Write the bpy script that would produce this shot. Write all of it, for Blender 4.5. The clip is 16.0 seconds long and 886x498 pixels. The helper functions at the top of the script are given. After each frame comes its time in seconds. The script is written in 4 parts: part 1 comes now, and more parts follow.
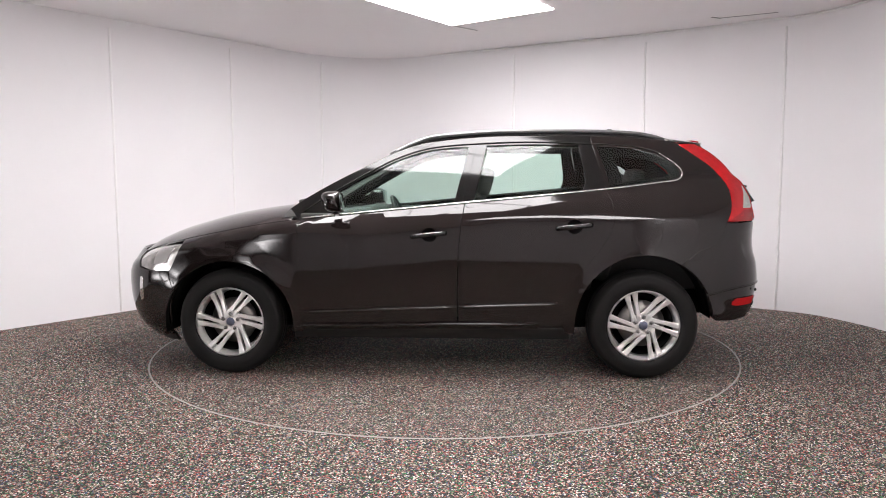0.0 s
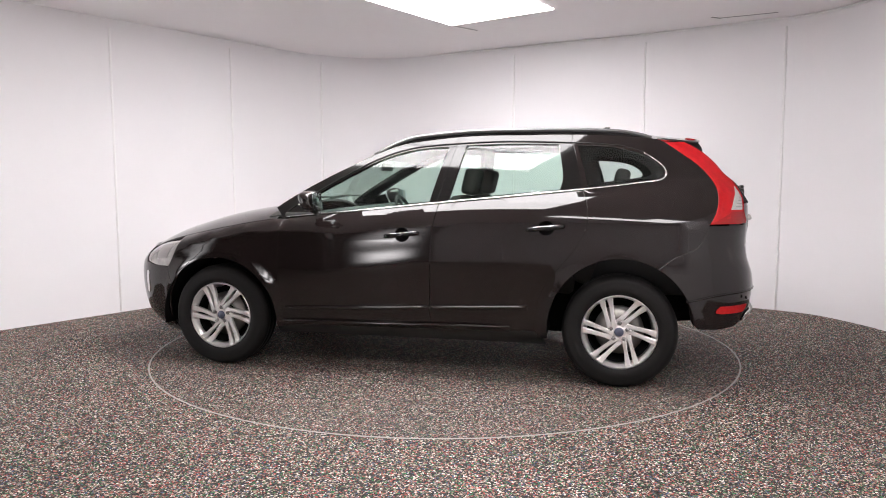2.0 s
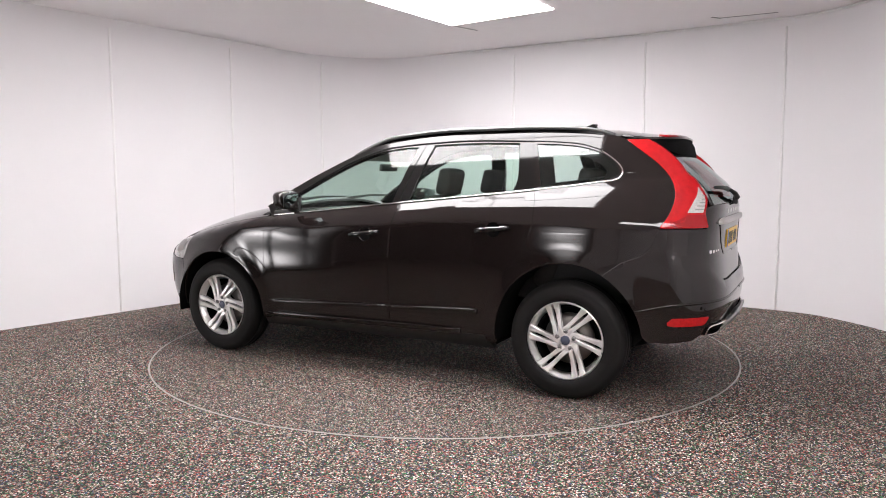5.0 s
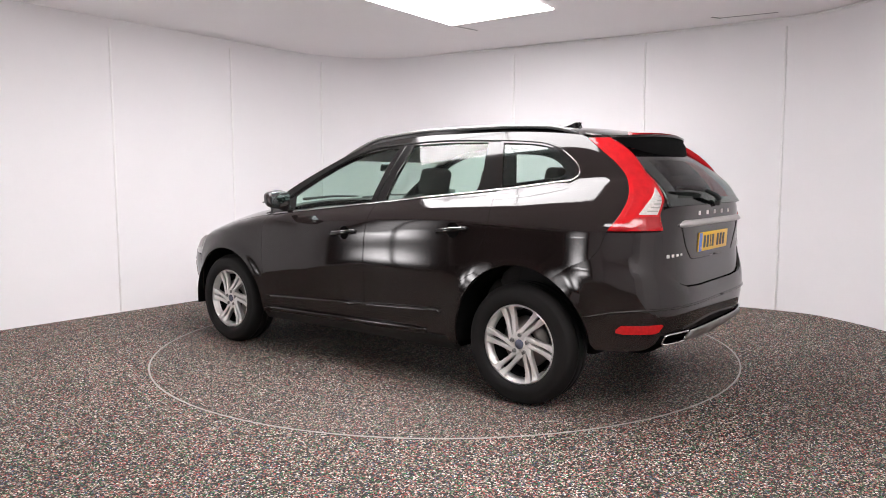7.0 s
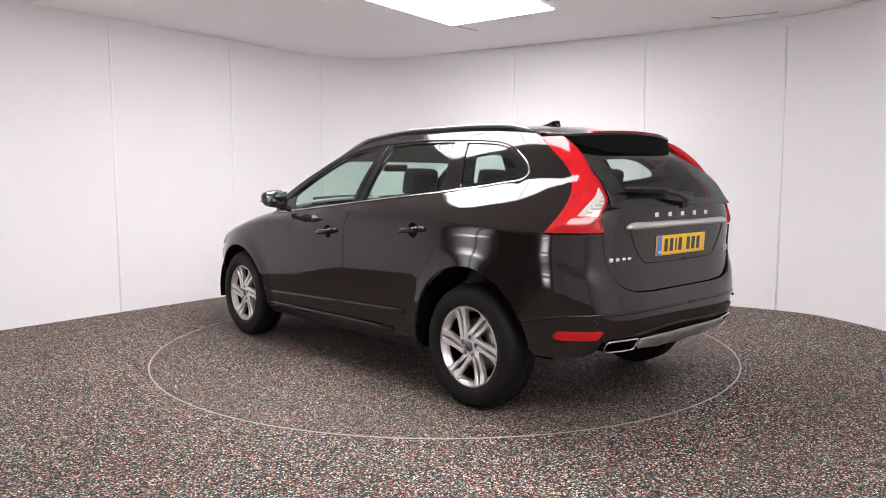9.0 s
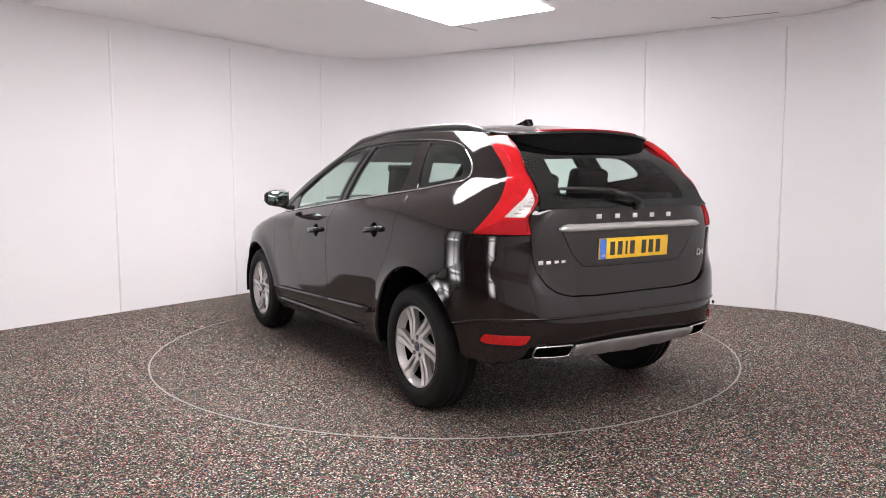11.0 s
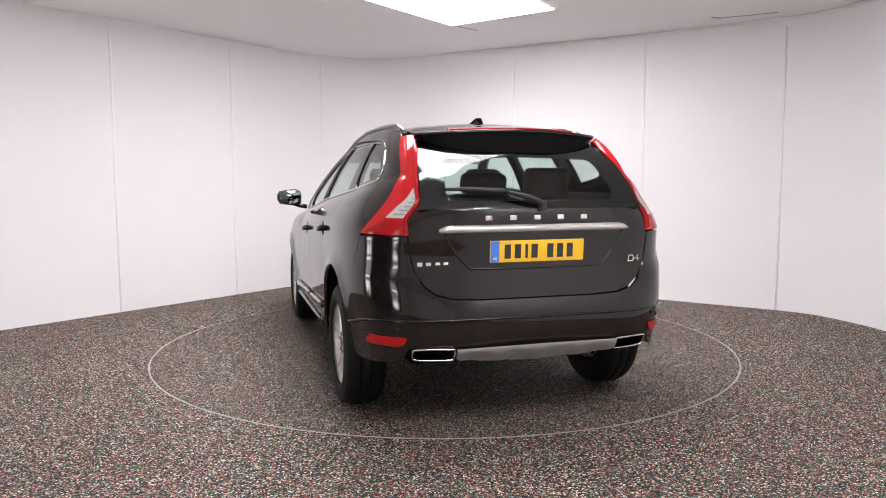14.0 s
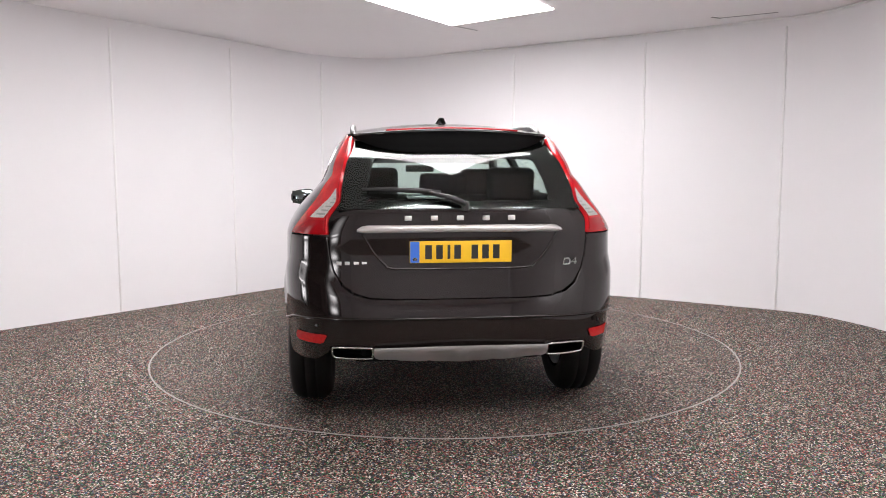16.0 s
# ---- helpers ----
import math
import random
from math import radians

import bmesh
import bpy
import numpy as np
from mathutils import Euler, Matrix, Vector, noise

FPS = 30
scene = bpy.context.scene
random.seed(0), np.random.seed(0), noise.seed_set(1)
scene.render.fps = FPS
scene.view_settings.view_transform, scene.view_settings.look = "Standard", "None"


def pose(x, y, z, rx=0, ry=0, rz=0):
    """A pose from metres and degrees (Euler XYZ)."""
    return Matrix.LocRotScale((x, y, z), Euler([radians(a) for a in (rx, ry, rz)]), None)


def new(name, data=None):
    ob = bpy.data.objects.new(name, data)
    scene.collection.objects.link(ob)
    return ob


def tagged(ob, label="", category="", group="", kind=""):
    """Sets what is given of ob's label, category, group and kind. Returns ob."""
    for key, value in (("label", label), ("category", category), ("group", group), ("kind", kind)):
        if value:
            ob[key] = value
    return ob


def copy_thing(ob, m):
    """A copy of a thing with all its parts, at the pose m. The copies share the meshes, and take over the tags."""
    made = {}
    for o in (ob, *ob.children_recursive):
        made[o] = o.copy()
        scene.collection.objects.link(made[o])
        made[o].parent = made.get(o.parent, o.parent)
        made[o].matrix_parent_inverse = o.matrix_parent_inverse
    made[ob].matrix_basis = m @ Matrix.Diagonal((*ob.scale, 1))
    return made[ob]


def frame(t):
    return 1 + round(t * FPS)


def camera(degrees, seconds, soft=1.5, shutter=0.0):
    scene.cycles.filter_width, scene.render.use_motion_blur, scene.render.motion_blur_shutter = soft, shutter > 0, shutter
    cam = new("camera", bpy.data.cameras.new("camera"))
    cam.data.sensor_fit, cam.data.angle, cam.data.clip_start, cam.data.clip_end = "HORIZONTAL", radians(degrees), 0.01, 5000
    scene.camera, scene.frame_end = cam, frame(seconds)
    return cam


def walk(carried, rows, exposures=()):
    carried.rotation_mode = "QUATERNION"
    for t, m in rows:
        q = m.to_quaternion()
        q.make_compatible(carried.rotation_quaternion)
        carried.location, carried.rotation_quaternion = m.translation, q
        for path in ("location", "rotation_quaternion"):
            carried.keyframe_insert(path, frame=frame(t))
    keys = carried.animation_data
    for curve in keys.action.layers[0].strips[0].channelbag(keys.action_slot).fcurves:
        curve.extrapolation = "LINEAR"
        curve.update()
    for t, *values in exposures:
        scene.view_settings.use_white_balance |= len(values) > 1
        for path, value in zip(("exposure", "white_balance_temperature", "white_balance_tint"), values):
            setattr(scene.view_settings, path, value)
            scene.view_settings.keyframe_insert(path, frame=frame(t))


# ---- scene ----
cam = camera(62.93, 16.0, 1.0)
EYE = pose(-0.0097, -5.833, 1.310, 90 - 5.355, 0, 0) @ pose(0, 0, 0, 0, 0, -0.142)
walk(cam, [(0.0, EYE), (16.0, EYE)], [(0.0, 0.19), (16.0, 0.19)])

# ---- world and light ----
world = bpy.data.worlds.new("studio_dark")
world.use_nodes = True
world.node_tree.nodes["Background"].inputs[0].default_value = (0.02, 0.02, 0.02, 1)
world.node_tree.nodes["Background"].inputs[1].default_value = 0.3
scene.world = world

PANEL_GLOW = 15.6
CEIL = 2.9


# ---- materials ----
def material(name, color, rough=0.5, metal=0.0, coat=0.0, vary=0.0, scale=8.0, bump=0.0, bump_scale=60.0, rough_vary=0.0):
    m = bpy.data.materials.new(name)
    m.use_nodes = True
    nt = m.node_tree
    b = nt.nodes["Principled BSDF"]
    b.inputs["Base Color"].default_value = (*color, 1)
    b.inputs["Roughness"].default_value = rough
    b.inputs["Metallic"].default_value = metal
    b.inputs["Coat Weight"].default_value = coat
    b.inputs["Coat Roughness"].default_value = 0.02
    if vary or rough_vary or bump:
        co = nt.nodes.new("ShaderNodeTexCoord")
        n1 = nt.nodes.new("ShaderNodeTexNoise")
        n1.inputs["Scale"].default_value = scale
        n1.inputs["Detail"].default_value = 6
        nt.links.new(co.outputs["Object"], n1.inputs["Vector"])
        if vary:
            mix = nt.nodes.new("ShaderNodeMix")
            mix.data_type = "RGBA"
            mix.inputs["A"].default_value = (*[c * (1 - vary) for c in color], 1)
            mix.inputs["B"].default_value = (*[min(1, c * (1 + vary)) for c in color], 1)
            nt.links.new(n1.outputs["Fac"], mix.inputs["Factor"])
            nt.links.new(mix.outputs["Result"], b.inputs["Base Color"])
        if rough_vary:
            mr = nt.nodes.new("ShaderNodeMapRange")
            mr.inputs["To Min"].default_value = max(0, rough - rough_vary)
            mr.inputs["To Max"].default_value = rough + rough_vary
            nt.links.new(n1.outputs["Fac"], mr.inputs["Value"])
            nt.links.new(mr.outputs["Result"], b.inputs["Roughness"])
        if bump:
            n2 = nt.nodes.new("ShaderNodeTexNoise")
            n2.inputs["Scale"].default_value = bump_scale
            n2.inputs["Detail"].default_value = 4
            nt.links.new(co.outputs["Object"], n2.inputs["Vector"])
            bp = nt.nodes.new("ShaderNodeBump")
            bp.inputs["Strength"].default_value = bump
            bp.inputs["Distance"].default_value = 0.004
            nt.links.new(n2.outputs["Fac"], bp.inputs["Height"])
            nt.links.new(bp.outputs["Normal"], b.inputs["Normal"])
    return m


def glow(name, color, strength):
    m = bpy.data.materials.new(name)
    m.use_nodes = True
    nt = m.node_tree
    nt.nodes.remove(nt.nodes["Principled BSDF"])
    e = nt.nodes.new("ShaderNodeEmission")
    e.inputs[0].default_value = (*color, 1)
    e.inputs[1].default_value = strength
    nt.links.new(e.outputs[0], nt.nodes["Material Output"].inputs[0])
    return m


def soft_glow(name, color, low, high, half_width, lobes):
    """A glow that falls off to its sides, with hotter lobes at the given heights."""
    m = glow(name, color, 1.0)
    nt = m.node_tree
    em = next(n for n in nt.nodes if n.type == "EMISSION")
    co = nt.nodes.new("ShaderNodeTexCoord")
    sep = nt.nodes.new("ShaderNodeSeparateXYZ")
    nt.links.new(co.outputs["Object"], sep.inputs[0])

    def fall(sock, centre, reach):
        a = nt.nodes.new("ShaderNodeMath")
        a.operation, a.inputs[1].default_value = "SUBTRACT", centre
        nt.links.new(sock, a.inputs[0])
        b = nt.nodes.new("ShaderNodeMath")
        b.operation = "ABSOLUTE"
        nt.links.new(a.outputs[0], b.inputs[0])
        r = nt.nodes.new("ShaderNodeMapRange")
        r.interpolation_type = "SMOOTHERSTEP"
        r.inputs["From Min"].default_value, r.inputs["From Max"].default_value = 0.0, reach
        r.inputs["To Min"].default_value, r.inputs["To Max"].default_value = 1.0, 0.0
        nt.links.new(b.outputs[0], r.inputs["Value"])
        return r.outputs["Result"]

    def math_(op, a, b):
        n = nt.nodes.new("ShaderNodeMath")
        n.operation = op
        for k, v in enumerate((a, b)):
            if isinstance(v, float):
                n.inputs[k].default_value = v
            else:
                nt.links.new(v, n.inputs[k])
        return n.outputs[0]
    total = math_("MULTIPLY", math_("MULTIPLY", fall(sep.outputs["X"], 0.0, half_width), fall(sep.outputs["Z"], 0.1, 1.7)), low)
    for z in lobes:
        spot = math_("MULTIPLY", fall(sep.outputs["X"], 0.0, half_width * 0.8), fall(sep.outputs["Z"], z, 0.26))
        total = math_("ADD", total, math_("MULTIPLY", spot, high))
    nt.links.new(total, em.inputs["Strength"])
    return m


def glass(name, tint, rough=0.0):
    """A thin pane: tinted see-through with a Fresnel gloss."""
    m = bpy.data.materials.new(name)
    m.use_nodes = True
    nt = m.node_tree
    nt.nodes.remove(nt.nodes["Principled BSDF"])
    tr = nt.nodes.new("ShaderNodeBsdfTransparent")
    tr.inputs[0].default_value = (*tint, 1)
    gl = nt.nodes.new("ShaderNodeBsdfGlossy")
    gl.inputs["Roughness"].default_value = rough
    lw = nt.nodes.new("ShaderNodeLayerWeight")
    lw.inputs[0].default_value = 0.5
    pw = nt.nodes.new("ShaderNodeMath")
    pw.operation, pw.inputs[1].default_value = "POWER", 5.0
    ad = nt.nodes.new("ShaderNodeMath")
    ad.operation, ad.inputs[1].default_value, ad.inputs[2].default_value = "MULTIPLY_ADD", 0.94, 0.055
    mx = nt.nodes.new("ShaderNodeMixShader")
    nt.links.new(lw.outputs["Facing"], pw.inputs[0])
    nt.links.new(pw.outputs[0], ad.inputs[0])
    nt.links.new(ad.outputs[0], mx.inputs[0])
    nt.links.new(tr.outputs[0], mx.inputs[1])
    nt.links.new(gl.outputs[0], mx.inputs[2])
    nt.links.new(mx.outputs[0], nt.nodes["Material Output"].inputs[0])
    return m


def aggregate(name, scale, contrast):
    """Resin-bound stone chips in black, grey, buff, rust and green."""
    m = bpy.data.materials.new(name)
    m.use_nodes = True
    nt = m.node_tree
    b = nt.nodes["Principled BSDF"]
    co = nt.nodes.new("ShaderNodeTexCoord")
    vo = nt.nodes.new("ShaderNodeTexVoronoi")
    vo.inputs["Scale"].default_value = scale
    nt.links.new(co.outputs["Object"], vo.inputs["Vector"])
    sep = nt.nodes.new("ShaderNodeSeparateColor")
    nt.links.new(vo.outputs["Color"], sep.inputs[0])
    ramp = nt.nodes.new("ShaderNodeValToRGB")
    ramp.color_ramp.interpolation = "CONSTANT"
    mean = (0.112, 0.088, 0.077)
    stops = [(0.0, (0.010, 0.009, 0.010)), (0.28, (0.032, 0.027, 0.026)), (0.46, (0.072, 0.058, 0.050)), (0.60, (0.25, 0.070, 0.060)),
             (0.675, (0.055, 0.125, 0.060)), (0.735, (0.070, 0.080, 0.125)), (0.78, (0.20, 0.155, 0.120)), (0.885, (0.33, 0.275, 0.235)), (0.96, (0.47, 0.44, 0.41))]
    el = ramp.color_ramp.elements
    while len(el) < len(stops):
        el.new(0.5)
    for e, (p, c) in zip(el, stops):
        e.position, e.color = p, (*[max(0.004, a + (v - a) * contrast) for v, a in zip(c, mean)], 1)
    nt.links.new(sep.outputs[0], ramp.inputs[0])
    n1 = nt.nodes.new("ShaderNodeTexNoise")
    n1.inputs["Scale"].default_value = 1.3
    n1.inputs["Detail"].default_value = 7
    nt.links.new(co.outputs["Object"], n1.inputs["Vector"])
    mr = nt.nodes.new("ShaderNodeMapRange")
    mr.inputs["To Min"].default_value, mr.inputs["To Max"].default_value = 0.86, 1.28
    nt.links.new(n1.outputs["Fac"], mr.inputs["Value"])
    mix = nt.nodes.new("ShaderNodeMix")
    mix.data_type, mix.blend_type = "RGBA", "MULTIPLY"
    mix.inputs["Factor"].default_value = 1
    nt.links.new(ramp.outputs[0], mix.inputs["A"])
    nt.links.new(mr.outputs[0], mix.inputs["B"])
    nt.links.new(mix.outputs["Result"], b.inputs["Base Color"])
    b.inputs["Roughness"].default_value = 0.7
    b.inputs["Specular IOR Level"].default_value = 0.3
    bp = nt.nodes.new("ShaderNodeBump")
    bp.inputs["Strength"].default_value, bp.inputs["Distance"].default_value = 0.6, 0.004
    bp.invert = True
    nt.links.new(vo.outputs["Distance"], bp.inputs["Height"])
    nt.links.new(bp.outputs["Normal"], b.inputs["Normal"])
    return m


WALL = material("white_wall_board", (0.822, 0.806, 0.822), 0.55, vary=0.025, scale=1.5, bump=0.05, bump_scale=90)
CEILING = material("ceiling_board", (0.88, 0.852, 0.862), 0.6, vary=0.02, scale=1.2)
JOINT = material("wall_joint", (0.86, 0.85, 0.85), 0.4, vary=0.03)
FLOOR = aggregate("stone_chip_floor", 148, 1.62)
DISC = aggregate("finer_stone_chip_floor", 158, 1.22)
RING = material("brushed_aluminium_edge", (0.34, 0.325, 0.31), 0.5, 0.3, vary=0.12, scale=30)
LIT = glow("lit_diffuser", (1.0, 0.960, 0.972), PANEL_GLOW)
LOBBY = material("charcoal_lobby_paint", (0.045, 0.043, 0.042), 0.7, vary=0.15, scale=2)
SOFT = soft_glow("wall_glow_falloff", (1.0, 0.960, 0.972), 3.9, 13.5, 0.80, (-0.93, -0.38))
FRAME = material("white_enamel", (0.8, 0.8, 0.8), 0.4)
PAINT = material("black_metallic_paint", (0.0108, 0.0076, 0.0072), 0.065, 0.0, 0.0, vary=0.15, scale=3, rough_vary=0.02)
GLOSS = material("gloss_black_trim", (0.0045, 0.0042, 0.0042), 0.10, vary=0.1, rough_vary=0.03)
PLASTIC = material("black_grained_plastic", (0.010, 0.0095, 0.009), 0.5, vary=0.15, scale=20, bump=0.15, bump_scale=400)
DARK = material("underbody_black", (0.004, 0.004, 0.004), 0.8, vary=0.2)
CHROME = material("satin_chrome", (0.72, 0.71, 0.70), 0.12, 1.0, rough_vary=0.03)
SILVER = material("silver_painted_plastic", (0.30, 0.29, 0.285), 0.42, 0.25, vary=0.06, rough_vary=0.05)
RAIL = material("satin_rail", (0.16, 0.16, 0.16), 0.32, 0.6, vary=0.1)
LAMP_DARK = material("headlamp_interior", (0.42, 0.41, 0.40), 0.10, 0.55, 0.5, vary=0.55, scale=22)
SATIN = material("satin_aluminium_trim", (0.52, 0.505, 0.495), 0.34, 0.45, vary=0.05, rough_vary=0.06)
BADGE = material("polished_badge", (0.62, 0.61, 0.60), 0.28, 0.30, vary=0.04)
ALLOY = material("silver_alloy", (0.74, 0.72, 0.71), 0.30, 0.55, vary=0.05, scale=15, rough_vary=0.06)
ALLOY_DARK = material("shaded_alloy", (0.22, 0.215, 0.21), 0.4, 0.8, vary=0.08)
RUBBER = material("tyre_rubber", (0.0058, 0.0052, 0.0050), 0.65, vary=0.2, scale=14, bump=0.1, bump_scale=200)
DARK.node_tree.nodes["Principled BSDF"].inputs["Specular IOR Level"].default_value = 0.08
RED = material("red_lamp_lens", (0.47, 0.008, 0.012), 0.06, 0.0, 0.0, vary=0.28, scale=28)
RED_DEEP = material("deep_red_lens", (0.33, 0.006, 0.010), 0.10, 0.0, 0.0, vary=0.12, scale=40)
REFLECTOR = material("moulded_red_reflector", (0.42, 0.008, 0.010), 0.16, 0.0, 0.0, vary=0.45, scale=70)
CLEAR = material("clear_lamp_lens", (0.60, 0.57, 0.54), 0.12, 0.3, 0.0, vary=0.45, scale=90)
RUBBER.node_tree.nodes["Principled BSDF"].inputs["Specular IOR Level"].default_value = 0.25
for lens in (RED, RED_DEEP, CLEAR):
    lens.node_tree.nodes["Principled BSDF"].inputs["Specular IOR Level"].default_value = 0.45
TINT = glass("green_tinted_glass", (0.73, 0.86, 0.80))
PRIVACY = glass("rear_tinted_glass", (0.74, 0.82, 0.79))
SEAT = material("charcoal_seat_cloth", (0.045, 0.042, 0.040), 0.85, vary=0.2, scale=30, bump=0.2, bump_scale=300)
TRIM_IN = material("dark_cabin_plastic", (0.03, 0.03, 0.03), 0.6, vary=0.15)
LINING = material("pale_headlining", (0.42, 0.41, 0.39), 0.9, vary=0.05)
YELLOW = material("yellow_plate", (0.83, 0.50, 0.02), 0.35, vary=0.06, scale=25)
BLUE = material("blue_plate_band", (0.05, 0.17, 0.62), 0.35, vary=0.05)
INK = material("black_ink", (0.02, 0.02, 0.02), 0.4)
MIRROR = material("mirror_glass", (0.17, 0.20, 0.20), 0.02, 1.0)
CAP = material("centre_cap_enamel", (0.10, 0.11, 0.16), 0.3, 0.4, vary=0.2, scale=60)
BRAKE = material("brake_steel", (0.32, 0.30, 0.28), 0.4, 0.9, vary=0.1)


# ---- mesh helpers ----
def part(name, data, mat, parent, label=""):
    """Links a bmesh or mesh as one mesh object under a thing or a part."""
    if isinstance(data, bmesh.types.BMesh):
        me = bpy.data.meshes.new(name)
        data.to_mesh(me)
        data.free()
    else:
        me = data
    if not me.materials:
        me.materials.append(mat)
    ob = new(name, me)
    ob.parent = parent
    return tagged(ob, label)


def smooth(bm):
    for f in bm.faces:
        f.smooth = True
    return bm


def box(sx, sy, sz, m=None, bevel=0.0, seg=2):
    bm = bmesh.new()
    bmesh.ops.create_cube(bm, size=1.0, matrix=(m or Matrix()) @ Matrix.Diagonal((sx, sy, sz, 1)))
    if bevel:
        bmesh.ops.bevel(bm, geom=bm.edges[:], offset=bevel, segments=seg, affect="EDGES", profile=0.6)
        smooth(bm)
    return bm


def lathe(profile, n=48, axis="y"):
    """Turns (radius, offset) pairs round the axis."""
    verts, faces = [], []
    k = len(profile)
    for i in range(n):
        a = 2 * math.pi * i / n
        for r, h in profile:
            verts.append((r * math.cos(a), h, r * math.sin(a)) if axis == "y" else (r * math.cos(a), r * math.sin(a), h))
    for i in range(n):
        for j in range(k - 1):
            a, b = i * k + j, ((i + 1) % n) * k + j
            faces.append((a, a + 1, b + 1, b))
    me = bpy.data.meshes.new("lathe")
    me.from_pydata(verts, [], faces)
    bm = bmesh.new()
    bm.from_mesh(me)
    bmesh.ops.remove_doubles(bm, verts=bm.verts[:], dist=1e-5)
    bmesh.ops.recalc_face_normals(bm, faces=bm.faces[:])
    bpy.data.meshes.remove(me)
    return smooth(bm)


def prism(pts, depth, bevel=0.0):
    """A flat outline in x, y, raised by depth along z."""
    bm = bmesh.new()
    f = bm.faces.new([bm.verts.new((x, y, 0)) for x, y in pts])
    r = bmesh.ops.extrude_face_region(bm, geom=[f])
    bmesh.ops.translate(bm, verts=[v for v in r["geom"] if isinstance(v, bmesh.types.BMVert)], vec=(0, 0, depth))
    bmesh.ops.recalc_face_normals(bm, faces=bm.faces[:])
    if bevel:
        bmesh.ops.bevel(bm, geom=bm.edges[:], offset=bevel, segments=2, affect="EDGES")
    return bm


def tube(path, r, n=8, flat=1.0, caps=True):
    """A round or flattened bar along a path of points."""
    pts = [Vector(p) for p in path]
    bm = bmesh.new()
    rings = []
    for i, p in enumerate(pts):
        d = (pts[min(i + 1, len(pts) - 1)] - pts[max(i - 1, 0)]).normalized()
        up = Vector((0, 0, 1)) if abs(d.z) < 0.9 else Vector((1, 0, 0))
        s = d.cross(up).normalized()
        u = s.cross(d).normalized()
        rr = r[i] if isinstance(r, (list, tuple)) else r
        rings.append([bm.verts.new(p + s * rr * math.cos(2 * math.pi * k / n) + u * rr * flat * math.sin(2 * math.pi * k / n)) for k in range(n)])
    for a, b in zip(rings, rings[1:]):
        for k in range(n):
            bm.faces.new((a[k], a[(k + 1) % n], b[(k + 1) % n], b[k]))
    if caps:
        bm.faces.new(rings[0][::-1])
        bm.faces.new(rings[-1])
    bmesh.ops.recalc_face_normals(bm, faces=bm.faces[:])
    return smooth(bm)


def spline(pts, n=8):
    """A smooth run of points through the given ones."""
    if len(pts) < 3:
        return [tuple(p) for p in pts]
    P = [np.array(p, float) for p in pts]
    P = [2 * P[0] - P[1]] + P + [2 * P[-1] - P[-2]]
    out = []
    for a, b, c, d in zip(P, P[1:], P[2:], P[3:]):
        for i in range(n):
            t = i / n
            out.append(tuple(0.5 * (2 * b + (c - a) * t + (2 * a - 5 * b + 4 * c - d) * t * t + (3 * b - a - 3 * c + d) * t ** 3)))
    out.append(tuple(P[-2]))
    return out


def outline(*runs):
    """A closed outline from smooth runs that meet in corners."""
    out = []
    for r in runs:
        for p in spline(r):
            if not out or math.dist(p, out[-1]) > 1e-5:
                out.append(p)
    if math.dist(out[0], out[-1]) < 1e-5:
        out.pop()
    return out


def eased(f, reach):
    """The function f with its bends softened over a reach."""
    k = np.linspace(-2.2, 2.2, 23)
    w = np.exp(-k * k / 2)
    return lambda x: (f(np.asarray(x, float)[..., None] + k * reach) * (w / w.sum())).sum(-1)


def curve(*pts):
    """A smooth function through (x, value) pairs, x in any order."""
    pts = sorted(pts)
    X = np.array([p[0] for p in pts], float)
    V = np.array([p[1] for p in pts], float)
    d = np.diff(V) / np.diff(X)
    m = np.empty(len(X))
    m[0], m[-1] = d[0], d[-1]
    for i in range(1, len(X) - 1):
        w = X[i + 1] - X[i - 1]
        m[i] = (d[i - 1] * (X[i + 1] - X[i]) + d[i] * (X[i] - X[i - 1])) / w
        if d[i - 1] * d[i] <= 0:
            m[i] = 0

    def f(x):
        x = np.clip(np.asarray(x, float), X[0], X[-1])
        i = np.clip(np.searchsorted(X, x, side="right") - 1, 0, len(X) - 2)
        h = X[i + 1] - X[i]
        t = (x - X[i]) / h
        return ((2 * t ** 3 - 3 * t ** 2 + 1) * V[i] + (t ** 3 - 2 * t ** 2 + t) * h * m[i]
                + (-2 * t ** 3 + 3 * t ** 2) * V[i + 1] + (t ** 3 - t ** 2) * h * m[i + 1])
    return f


